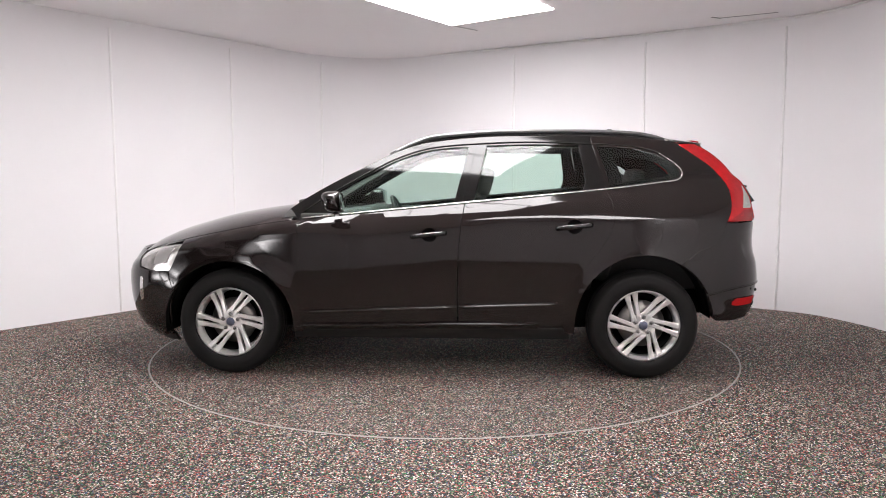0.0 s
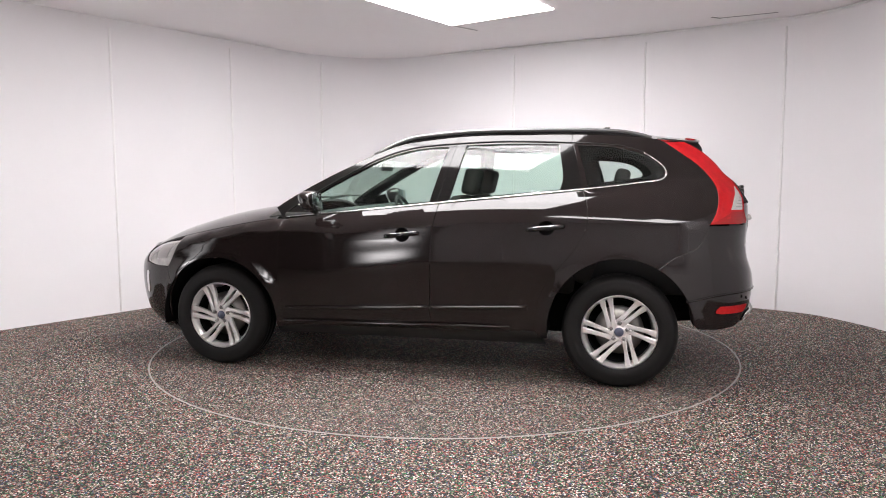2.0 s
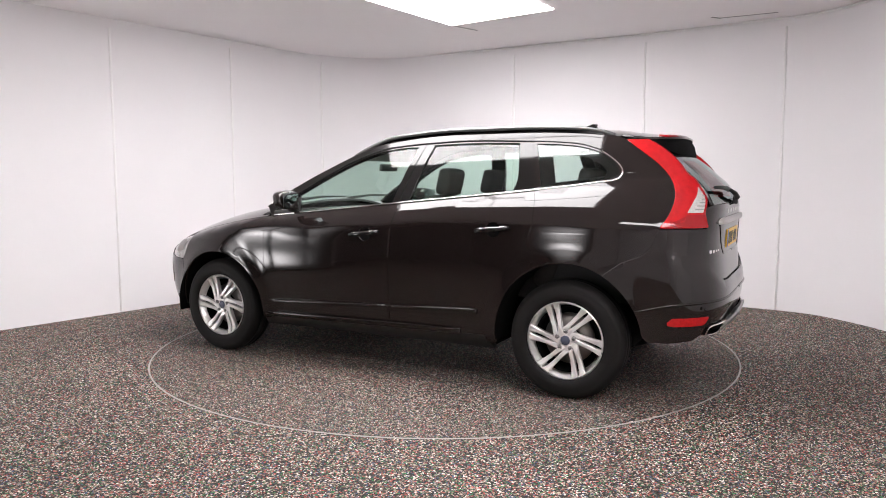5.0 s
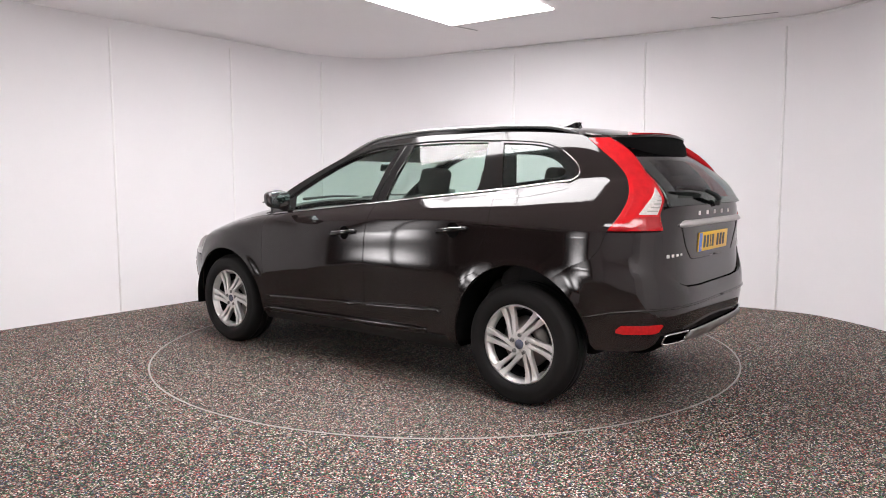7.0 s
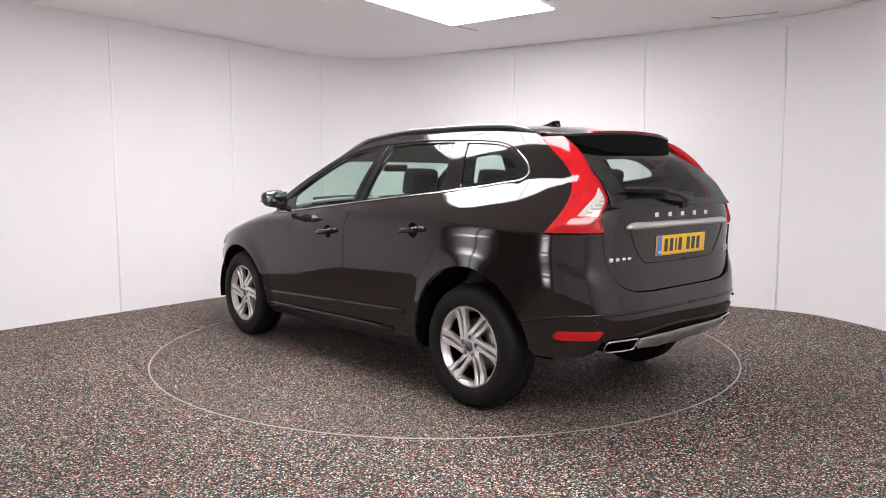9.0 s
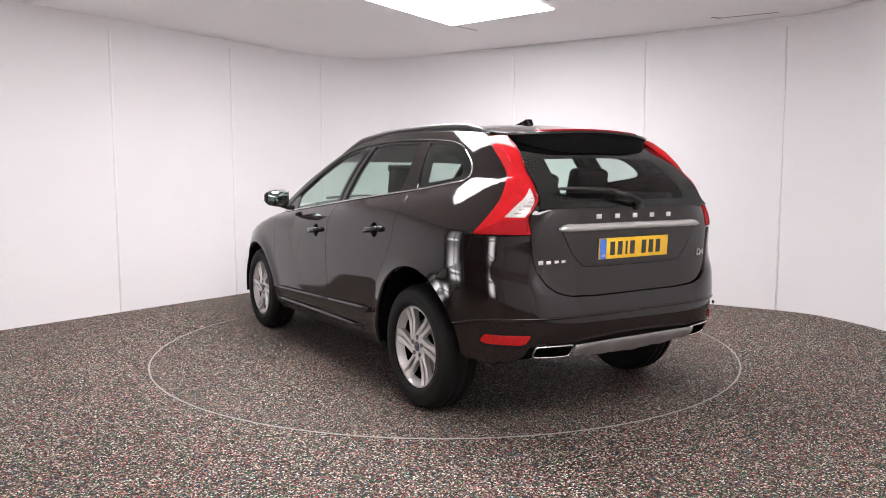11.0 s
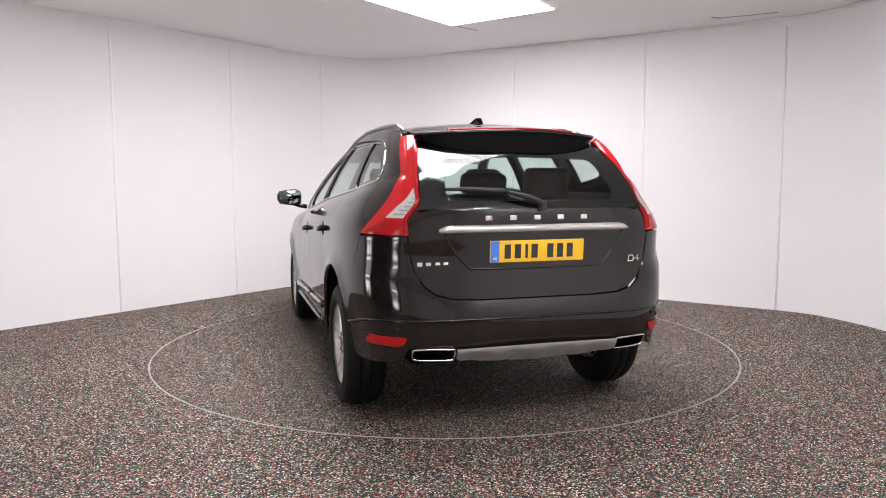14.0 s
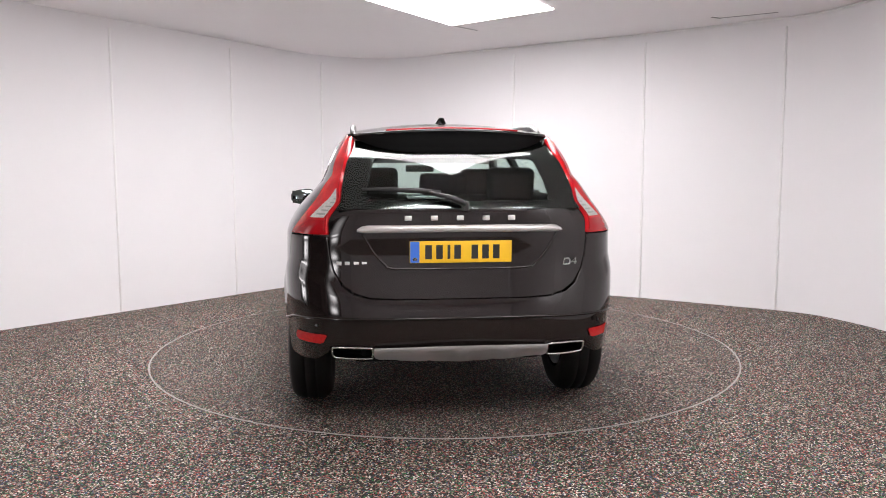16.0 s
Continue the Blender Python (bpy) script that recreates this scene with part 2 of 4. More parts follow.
# ---- the studio ----
def studio():
    floor = tagged(new("floor"), "speckled stone-chip resin floor of the photo studio", "floor", kind="structure")
    n, R = 128, 2.2500
    bm = bmesh.new()
    inner = [bm.verts.new((R * math.cos(2 * math.pi * i / n), R * math.sin(2 * math.pi * i / n), 0)) for i in range(n)]
    outer = []
    for i in range(n):
        a = 2 * math.pi * i / n
        k = 9.0 / max(abs(math.cos(a)), abs(math.sin(a)))
        outer.append(bm.verts.new((k * math.cos(a), k * math.sin(a), 0)))
    for i in range(n):
        bm.faces.new((inner[i], outer[i], outer[(i + 1) % n], inner[(i + 1) % n]))
    part("floor_slab", bm, FLOOR, floor)
    part("pit_edge", lathe([(2.2500, -0.05), (2.2500, 0.001), (2.2458, 0.0012), (2.2458, -0.05)], 128, "z"), RING, floor, "thin aluminium edge strip of the turntable pit")

    table = tagged(new("turntable"), "round flush turntable of speckled stone-chip resin with a thin metal rim", "turntable")
    disc = part("disc", lathe([(0.0001, 0.0), (2.2388, 0.0), (2.2388, -0.06)], 128, "z"), DISC, table)
    for p in disc.data.polygons:
        p.use_smooth = False
    part("rim", lathe([(2.2392, -0.05), (2.2392, 0.002), (2.2436, 0.002), (2.2436, -0.05)], 128, "z"), RING, table, "thin aluminium rim")

    # plan of the walls, rounded in the corners
    far = [(-1.98, 3.09), (-1.72, 3.38), (-1.40, 3.60), (-1.05, 3.74), (-0.70, 3.76), (-0.35, 3.66), (-0.02, 3.46)]
    east = [(3.36, 1.42), (3.61, 1.16), (3.76, 0.77), (3.84, 0.36), (3.86, -0.2), (3.78, -0.9), (3.50, -1.60)]
    seams = {"wall_west": [(-5.10, -1.03), (-4.18, 0.18), (-3.262, 1.394), (-2.41, 2.52), (-1.98, 3.09)], "wall_far_corner": far,
             "wall_north": [(-0.02, 3.46), (0.84, 2.97), (2.20, 2.22), (3.36, 1.42)], "wall_east_corner": east,
             "wall_east": [(3.50, -1.60), (2.60, -3.0), (2.20, -4.4), (2.2, -7.6)], "wall_south": [(2.2, -7.6), (-2.2, -7.6)],
             "wall_south_west": [(-2.2, -7.6), (-3.2, -5.6), (-3.55, -4.9)], "wall_door_side": [(-4.80, -1.90), (-5.10, -1.03)]}
    rounded = ("wall_far_corner", "wall_east_corner")
    for name, pts in seams.items():
        wall = tagged(new(name), "smooth white wall boards with slim vertical joints", "wall", kind="structure")
        if name in rounded:
            runs = [spline(pts, 10)]
        else:
            runs = [[a, b] for a, b in zip(pts, pts[1:])]
        for run in runs:
            bm = bmesh.new()
            rows = []
            for i, p in enumerate(run):
                d = Vector(run[min(i + 1, len(run) - 1)]) - Vector(run[max(i - 1, 0)])
                out = Vector((-d.y, d.x)).normalized() * 0.05
                rows.append([bm.verts.new((p[0], p[1], -0.02)), bm.verts.new((p[0], p[1], CEIL + 0.02)),
                             bm.verts.new((p[0] + out.x, p[1] + out.y, CEIL + 0.02)), bm.verts.new((p[0] + out.x, p[1] + out.y, -0.02))])
            for a, b in zip(rows, rows[1:]):
                for k in range(4):
                    bm.faces.new((a[k], b[k], b[(k + 1) % 4], a[(k + 1) % 4]))
            bmesh.ops.recalc_face_normals(bm, faces=bm.faces[:])
            part("board", bm, WALL, wall)
        for p in ([] if name in rounded else pts[1:-1]) + ([pts[-1]] if name == "wall_north" else [(-1.55, 3.505)] if name in rounded[:1] else []):
            part("joint_strip", box(0.022, 0.022, CEIL - 0.10, pose(p[0], p[1], CEIL / 2 - 0.04, 0, 0, 37), 0.004, 1), JOINT, wall, "slim white joint cover")
    # dark vehicle entrance between two added glowing panels
    lobby = tagged(new("door_1"), "open dark vehicle entrance in the white wall", "doorway", kind="structure")
    mid, turn = Vector((-4.175, -3.40)), math.degrees(math.atan2(3.0, -1.25))
    part("lintel", box(3.25, 0.05, 0.55, pose(mid.x - 0.023, mid.y - 0.01, CEIL - 0.265, 0, 0, turn)), WALL, lobby)
    for x, y, w, a in ((-2.75, 0, 3.2, 90), (-1.3, 1.62, 2.9, 0), (-1.3, -1.62, 2.9, 0)):
        m = pose(mid.x, mid.y, 1.2, 0, 0, turn - 90) @ pose(x, y, 0, 0, 0, a)
        part("lobby_wall", box(w, 0.06, 2.5, m), LOBBY, lobby)
    part("lobby_ceiling", box(2.9, 3.3, 0.06, pose(mid.x, mid.y, 2.44, 0, 0, turn - 90) @ pose(-1.4, 0, 0)), LOBBY, lobby)
    # glow added for the bright wall areas that the car's flank mirrors
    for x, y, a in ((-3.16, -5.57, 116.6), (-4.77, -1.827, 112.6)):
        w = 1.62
        lb = tagged(new("wall_glow"), "added glowing panel for the bright wall beside the vehicle entrance", "light box", "light boxes at the entrance")
        part("glow_back", box(w, 0.05, 2.5, None, 0.01, 1), FRAME, lb)
        part("glow_face", box(w - 0.04, 0.012, 2.46, pose(0, -0.028, 0)), SOFT, lb, "glowing face bright in its middle")
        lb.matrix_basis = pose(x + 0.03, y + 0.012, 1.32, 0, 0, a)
    # cove bead between the north wall and the ceiling
    bead = spline([(-0.02, 3.45), (1.6, 2.535), (2.20, 2.205), (3.35, 1.405)], 6) + spline(east, 4)[1:]
    trim = part("trim", tube([(x * 0.997, y * 0.997, CEIL - 0.012) for x, y in bead], 0.011), JOINT, None, "thin white bead under the ceiling")
    tagged(trim, category="trim", kind="structure")

    ceiling = part("ceiling", box(18, 18, 0.1, pose(0, 0, CEIL + 0.05)), CEILING, None, "plain white painted ceiling")
    tagged(ceiling, category="ceiling", kind="structure")

    # ceiling seams and a slot
    for a, b, w in (((0.12, 1.80), (0.36, 2.02), 0.012), ((2.72, 1.46), (3.18, 1.22), 0.014), ((2.62, 1.42), (2.73, 1.47), 0.02)):
        d = Vector(b) - Vector(a)
        bm = box(d.length, w, 0.006, pose((a[0] + b[0]) / 2, (a[1] + b[1]) / 2, CEIL - 0.001, 0, 0, math.degrees(math.atan2(d.y, d.x))))
        tagged(part("ceiling_seam", bm, SILVER, None, "short dark seam in the white ceiling"), category="seam", kind="structure")


def ceiling_lights():
    """A band of square-set light panels, two to a row's width, along the ceiling."""
    along, across = Vector((-0.585, -0.811, 0)), Vector((0.811, -0.585, 0))
    turn = math.degrees(math.atan2(along.y, along.x))
    first = None
    for i, shift in [(i, 0.0) for i in range(5)] + [(i, 1.18) for i in (3, 4)] + [(7, 3.0), (7, 4.18), (6, 4.18)]:
        c = Vector((0.08, 1.74, CEIL - 0.008)) + along * (0.3 + 0.603 * i) + across * (0.585 + shift)
        m = pose(c.x, c.y, c.z, 0, 0, turn)
        if first is None:
            first = tagged(new("ceiling_light"), "lit white rectangular light panel set in the ceiling", "ceiling light", "band of ceiling panels")
            part("diffuser", box(0.590, 1.160, 0.006, None, 0.002, 1), LIT, first)
            for sx in (-1, 1):
                part("frame", box(0.010, 1.170, 0.010, pose(sx * 0.2955, 0, 0.001)), FRAME, first)
            first.matrix_basis = m
        else:
            copy_thing(first, m)


studio()
ceiling_lights()


# ---- the car: body surface ----
# x forward, y to the car's left, z up; the turntable's axis is at x = 0.
FRONT_AXLE, REAR_AXLE, HUB_Z, TYRE_R = 1.399, -1.375, 0.358, 0.360
XS, XN = -0.90, 1.00          # where the tail and the nose begin to curve in
belt = eased(curve((-2.4, 1.372), (-1.6, 1.308), (-1.12, 1.250), (-0.2, 1.163), (0.57, 1.090), (0.90, 1.060), (1.15, 1.030), (1.4, 0.985), (1.75, 0.915), (2.0, 0.855), (2.2, 0.78), (2.4, 0.70)), 0.10)
shoulder = eased(curve((-1.2, 0.932), (-0.34, 0.931), (-0.24, 0.929), (-0.16, 0.924), (-0.10, 0.910), (-0.065, 0.891), (-0.03, 0.862), (0.0, 0.830), (0.06, 0.806), (0.12, 0.778), (0.25, 0.708), (0.37, 0.622), (0.5, 0.51)), 0.012)
tuck = curve((0.1, 0.22), (0.22, 0.125), (0.30, 0.055), (0.40, 0.024), (0.50, 0.018), (0.60, 0.012), (0.72, 0.002), (0.82, 0.0), (2.0, 0.0))
tail_x = curve((0.15, -1.85), (0.25, -2.02), (0.35, -2.17), (0.45, -2.195), (0.60, -2.220), (0.80, -2.200), (0.92, -2.190), (1.06, -2.197), (1.17, -2.195), (1.225, -2.172), (1.30, -2.130), (1.42, -2.035), (1.50, -1.955), (1.56, -1.880), (1.62, -1.79))
tail_n = curve((0.2, 4.6), (0.9, 4.8), (1.04, 4.8), (1.20, 5.2), (1.31, 6.4), (1.45, 7.0), (1.6, 6.2))
nose_x = curve((0.10, 2.05), (0.20, 2.20), (0.30, 2.28), (0.45, 2.33), (0.63, 2.34), (0.75, 2.31), (0.83, 2.26), (0.90, 2.16), (1.0, 2.0), (1.1, 1.8))
nose_n = curve((0.1, 3.2), (0.7, 3.2), (0.9, 3.0), (1.1, 2.8))
cant = curve((1.02, 1.105), (0.96, 1.148), (0.86, 1.212), (0.67, 1.320), (0.48, 1.417), (0.29, 1.508), (0.12, 1.565), (-0.10, 1.597), (-0.50, 1.620), (-0.87, 1.620), (-1.25, 1.610), (-1.63, 1.575), (-1.90, 1.535))


def width(x, z):
    """Half the body's width where it is straight."""
    d = z - belt(x)
    # the cabin narrows towards the tail above the waist
    back = np.clip(-0.4 - x, 0, None)
    rise = np.clip((z - 1.02) / 0.27, 0, 1)
    taper = 0.108 * rise * rise * (3 - 2 * rise) * back * back / (back + 0.25)
    # the lips of the wheel arches stand proud
    ax = np.where(x > 0, FRONT_AXLE, REAR_AXLE)
    flare = 0.020 * np.exp(-((np.hypot(x - ax, z - HUB_Z) - 0.425) / 0.075) ** 2)
    return flare + shoulder(np.where(d < 0, d * np.interp(x, [0.5, 1.15], [1.0, 2.6]), d)) - tuck(z - np.interp(x, [-0.9, -0.1, 0.9], [0.0, 0.03, -0.10]) * np.clip((z - 0.42) / 0.15, 0, 1)) - taper


def side(s, z):
    """The body's left flank, run off along its length: s grows from nose to tail."""
    s, z = np.asarray(s, float), np.asarray(z, float)
    pt, pn = np.clip(s, 0, None) / 1.3, np.clip(-1.9 - s, 0, None) / 1.25
    n = tail_n(z)
    r = (np.abs(np.sin(pt)) ** n + np.abs(np.cos(pt)) ** n) ** (-1 / n)
    X, Y = r * np.sin(pt), r * np.cos(pt)
    m = nose_n(z)
    q = (np.abs(np.sin(pn)) ** m + np.abs(np.cos(pn)) ** m) ** (-1 / m)
    Xn, Yn = q * np.sin(pn), q * np.cos(pn)
    x = np.where(s > 0, XS - (XS - tail_x(z)) * X, np.where(s < -1.9, XN + (nose_x(z) - XN) * Xn, XS - s))
    return np.stack([x, width(x, z) * np.where(s > 0, Y, np.where(s < -1.9, Yn, 1)), z], -1)


def run(x, z):
    """The place s along the flank of a point of the side view."""
    if x < XS:
        n = float(tail_n(z))
        X = min(0.9999, (XS - x) / (XS - float(tail_x(z))))
        return 1.3 * math.atan2(X, (1 - X ** n) ** (1 / n))
    if x > XN:
        n = float(nose_n(z))
        X = min(0.9999, (x - XN) / (float(nose_x(z)) - XN))
        return -1.9 - 1.25 * math.atan2(X, (1 - X ** n) ** (1 / n))
    return XS - x


def run_y(y, z):
    """The place s along the flank of a point of the rear view."""
    n, x = float(tail_n(z)), float(tail_x(z)) + 0.12
    for _ in range(4):
        Y = min(0.9999, y / float(width(x, z)))
        X = (1 - Y ** n) ** (1 / n)
        x = XS - (XS - float(tail_x(z))) * X
    return 1.3 * math.atan2(X, Y)


def rear(y, z):
    """The tail as seen from behind."""
    y, z = np.asarray(y, float), np.asarray(z, float)
    n, x = tail_n(z), tail_x(z) + 0.03
    for _ in range(4):
        Y = np.clip(np.abs(y) / width(x, z), 0, 0.995)
        x = XS - (XS - tail_x(z)) * (1 - Y ** n) ** (1 / n)
    return np.stack([x, y, z], -1)


def bonnet_z(x, y):
    edge = np.interp(x, BON_X, BON_Y)
    mid = bonnet_mid(x)
    return np.stack([x, y, belt(x) + np.maximum(mid - belt(x), 0) * (1 - np.clip(np.abs(y) / edge, 0, 1) ** 2.6)], -1)


bonnet_mid = curve((0.9, 1.165), (1.15, 1.135), (1.36, 1.108), (1.57, 1.070), (1.78, 1.015), (2.0, 0.945), (2.12, 0.885), (2.2, 0.80))
BON_X = np.linspace(0.9, 2.2, 27)
BON_Y = np.array([float(side(run(float(x), float(belt(x))), float(belt(x)))[1]) for x in BON_X])


def roof_z(x, y):
    """Windscreen and roof between the two cant rails."""
    x, y = np.asarray(x, float), np.asarray(y, float)
    edge = np.array([float(v) for v in np.interp(x, ROOF_X, ROOF_Y)])
    crown = np.interp(x, [-1.9, -1.5, -0.1, 0.13, 0.30, 0.5, 1.0], [0.035, 0.055, 0.055, 0.040, 0.016, 0.010, 0.006])
    return np.stack([x, y, cant(x) + crown * (1 - np.clip(np.abs(y) / edge, 0, 1) ** np.interp(x, [-0.2, 0.45], [2.0, 7.0]))], -1)


ROOF_X = np.linspace(-1.85, 1.02, 58)
ROOF_Y = np.array([float(side(run(float(x), float(cant(x))), float(cant(x)))[1]) for x in ROOF_X])


def inside(px, py, poly):
    hit = np.zeros(len(px), bool)
    x0, y0 = poly[-1]
    for x1, y1 in poly:
        if y0 != y1:
            hit ^= ((y1 > py) != (y0 > py)) & (px < (x0 - x1) * (py - y1) / (y0 - y1) + x1)
        x0, y0 = x1, y1
    return hit


def dense(poly, step):
    out = []
    for a, b in zip(poly, poly[1:] + poly[:1]):
        k = max(1, math.ceil(math.dist(a, b) / step))
        out += [(a[0] + (b[0] - a[0]) * i / k, a[1] + (b[1] - a[1]) * i / k) for i in range(k)]
    return out


def panel(name, poly, to3d, mat, parent, label="", step=0.045, lift=0.0, thick=0.018, holes=(), flip=False):
    """A sheet cut to an outline from a surface, with its edges turned in."""
    from mathutils.geometry import delaunay_2d_cdt
    loops = [dense(list(poly), step)] + [dense(list(h), step) for h in holes]
    pts, edges = [], []
    for lp in loops:
        k = len(pts)
        pts += lp
        edges += [(k + i, k + (i + 1) % len(lp)) for i in range(len(lp))]
    rim = np.array(pts)
    lo, hi = rim.min(0), rim.max(0)
    gx, gy = np.meshgrid(np.arange(lo[0] + step / 2, hi[0], step), np.arange(lo[1] + step / 2, hi[1], step))
    g = np.stack([gx.ravel(), gy.ravel()], -1)
    ok = inside(g[:, 0], g[:, 1], loops[0])
    for lp in loops[1:]:
        ok &= ~inside(g[:, 0], g[:, 1], lp)
    g = g[ok]
    if len(g):
        near = np.min(((g[:, None, :] - rim[None]) ** 2).sum(-1), 1)
        g = g[near > (0.45 * step) ** 2]
    v2, _, f, _, _, _ = delaunay_2d_cdt([Vector(p) for p in pts] + [Vector(p) for p in g], edges, [], 0, 1e-6)
    V = np.array([tuple(v) for v in v2])
    F = np.array([tuple(t) for t in f if len(t) == 3])
    c = V[F].mean(1)
    ok = inside(c[:, 0], c[:, 1], loops[0])
    for lp in loops[1:]:
        ok &= ~inside(c[:, 0], c[:, 1], lp)
    F = F[ok]
    e = 0.004
    P = to3d(V[:, 0], V[:, 1])
    N = np.cross(to3d(V[:, 0] + e, V[:, 1]) - to3d(V[:, 0] - e, V[:, 1]), to3d(V[:, 0], V[:, 1] + e) - to3d(V[:, 0], V[:, 1] - e))
    N /= np.maximum(np.linalg.norm(N, axis=1), 1e-9)[:, None]
    if flip:
        N = -N
        F = F[:, ::-1]
    P = P + N * lift
    # turned-in edge
    count = {}
    for a, b, d in F:
        for u, w in ((a, b), (b, d), (d, a)):
            count[(u, w)] = 1
    rim_edges = [k for k in count if (k[1], k[0]) not in count]
    ring = sorted({i for k in rim_edges for i in k})
    top = {v: len(P) + i for i, v in enumerate(ring)}
    low = {v: len(P) + len(ring) + i for i, v in enumerate(ring)}
    side_n = {v: np.zeros(3) for v in ring}
    for u, w in rim_edges:
        o = np.cross(P[w] - P[u], N[u])
        o /= max(np.linalg.norm(o), 1e-9)
        side_n[u] += o
        side_n[w] += o
    SN = np.array([side_n[v] / max(np.linalg.norm(side_n[v]), 1e-9) for v in ring])
    ringN = N[ring]
    mixed = SN + 0.9 * ringN
    mixed /= np.linalg.norm(mixed, axis=1)[:, None]
    allP = np.vstack([P, P[ring] + SN * 0.0015 - ringN * 0.002, P[ring] - ringN * thick])
    allN = np.vstack([N, mixed, SN])
    faces = [tuple(int(i) for i in t) for t in F]
    for u, w in rim_edges:
        faces.append((int(w), int(u), top[u], top[w]))
        faces.append((top[w], top[u], low[u], low[w]))
    me = bpy.data.meshes.new(name)
    me.from_pydata([tuple(map(float, p)) for p in allP], [], faces)
    me.polygons.foreach_set("use_smooth", [True] * len(me.polygons))
    me.normals_split_custom_set_from_vertices([tuple(map(float, n)) for n in allN])
    return part(name, me, mat, parent, label)


def mirrored(f):
    return lambda u, v: f(u, v) * np.array([1, -1, 1])


def both(name, poly, mat, parent, label="", **kw):
    """The same sheet on the left and on the right flank."""
    return (panel(name, poly, side, mat, parent, label, **kw), panel(name, poly, mirrored(side), mat, parent, label, flip=True, **kw))


def sz(pts):
    return [(run(x, z), z) for x, z in pts]


def arc(cx, cz, r, a0, a1, n=18):
    tall = 1.04 if cx < 0 else 0.95      # the arches are a little oval
    return [(cx + r * math.cos(radians(a0 + (a1 - a0) * i / n)), cz + tall * r * math.sin(radians(a0 + (a1 - a0) * i / n))) for i in range(n + 1)]


def along_belt(x0, x1, up=0.0, n=16):
    return [(x0 + (x1 - x0) * i / n, float(belt(x0 + (x1 - x0) * i / n)) + up) for i in range(n + 1)]


def along_cant(x0, x1, up=0.0, n=20):
    return [(x0 + (x1 - x0) * i / n, float(cant(x0 + (x1 - x0) * i / n)) + up) for i in range(n + 1)]


ARCH_F, ARCH_R = 0.445, 0.455
G = 0.0038
# edges shared by neighbouring sheets, in the side view
DOOR_F = [(0.915, 1.052), (0.925, 0.90), (0.928, 0.64), (0.915, 0.50), (0.90, 0.345)]
DOOR_B = [(-0.195, 1.155), (-0.165, 0.94), (-0.152, 0.70), (-0.15, 0.345)]
DOOR_R = [(-1.135, 1.245), (-1.165, 1.16), (-1.165, 1.02), (-1.08, 0.86), (-0.94, 0.69), (-0.87, 0.55), (-0.84, 0.345)]
LAMP_F = [(-1.635, 1.562), (-1.745, 1.482), (-1.85, 1.402), (-1.932, 1.305), (-1.958, 1.215), (-1.942, 1.12), (-1.897, 1.035)]
SEAM = [(-1.895, 1.032), (-1.865, 0.945), (-1.822, 0.892), (-1.70, 0.842), (-1.60, 0.768)]
LAMP_IN = curve((1.56, 0.545), (1.48, 0.562), (1.40, 0.583), (1.28, 0.603), (1.20, 0.615), (1.165, 0.645), (1.14, 0.664), (1.04, 0.672))


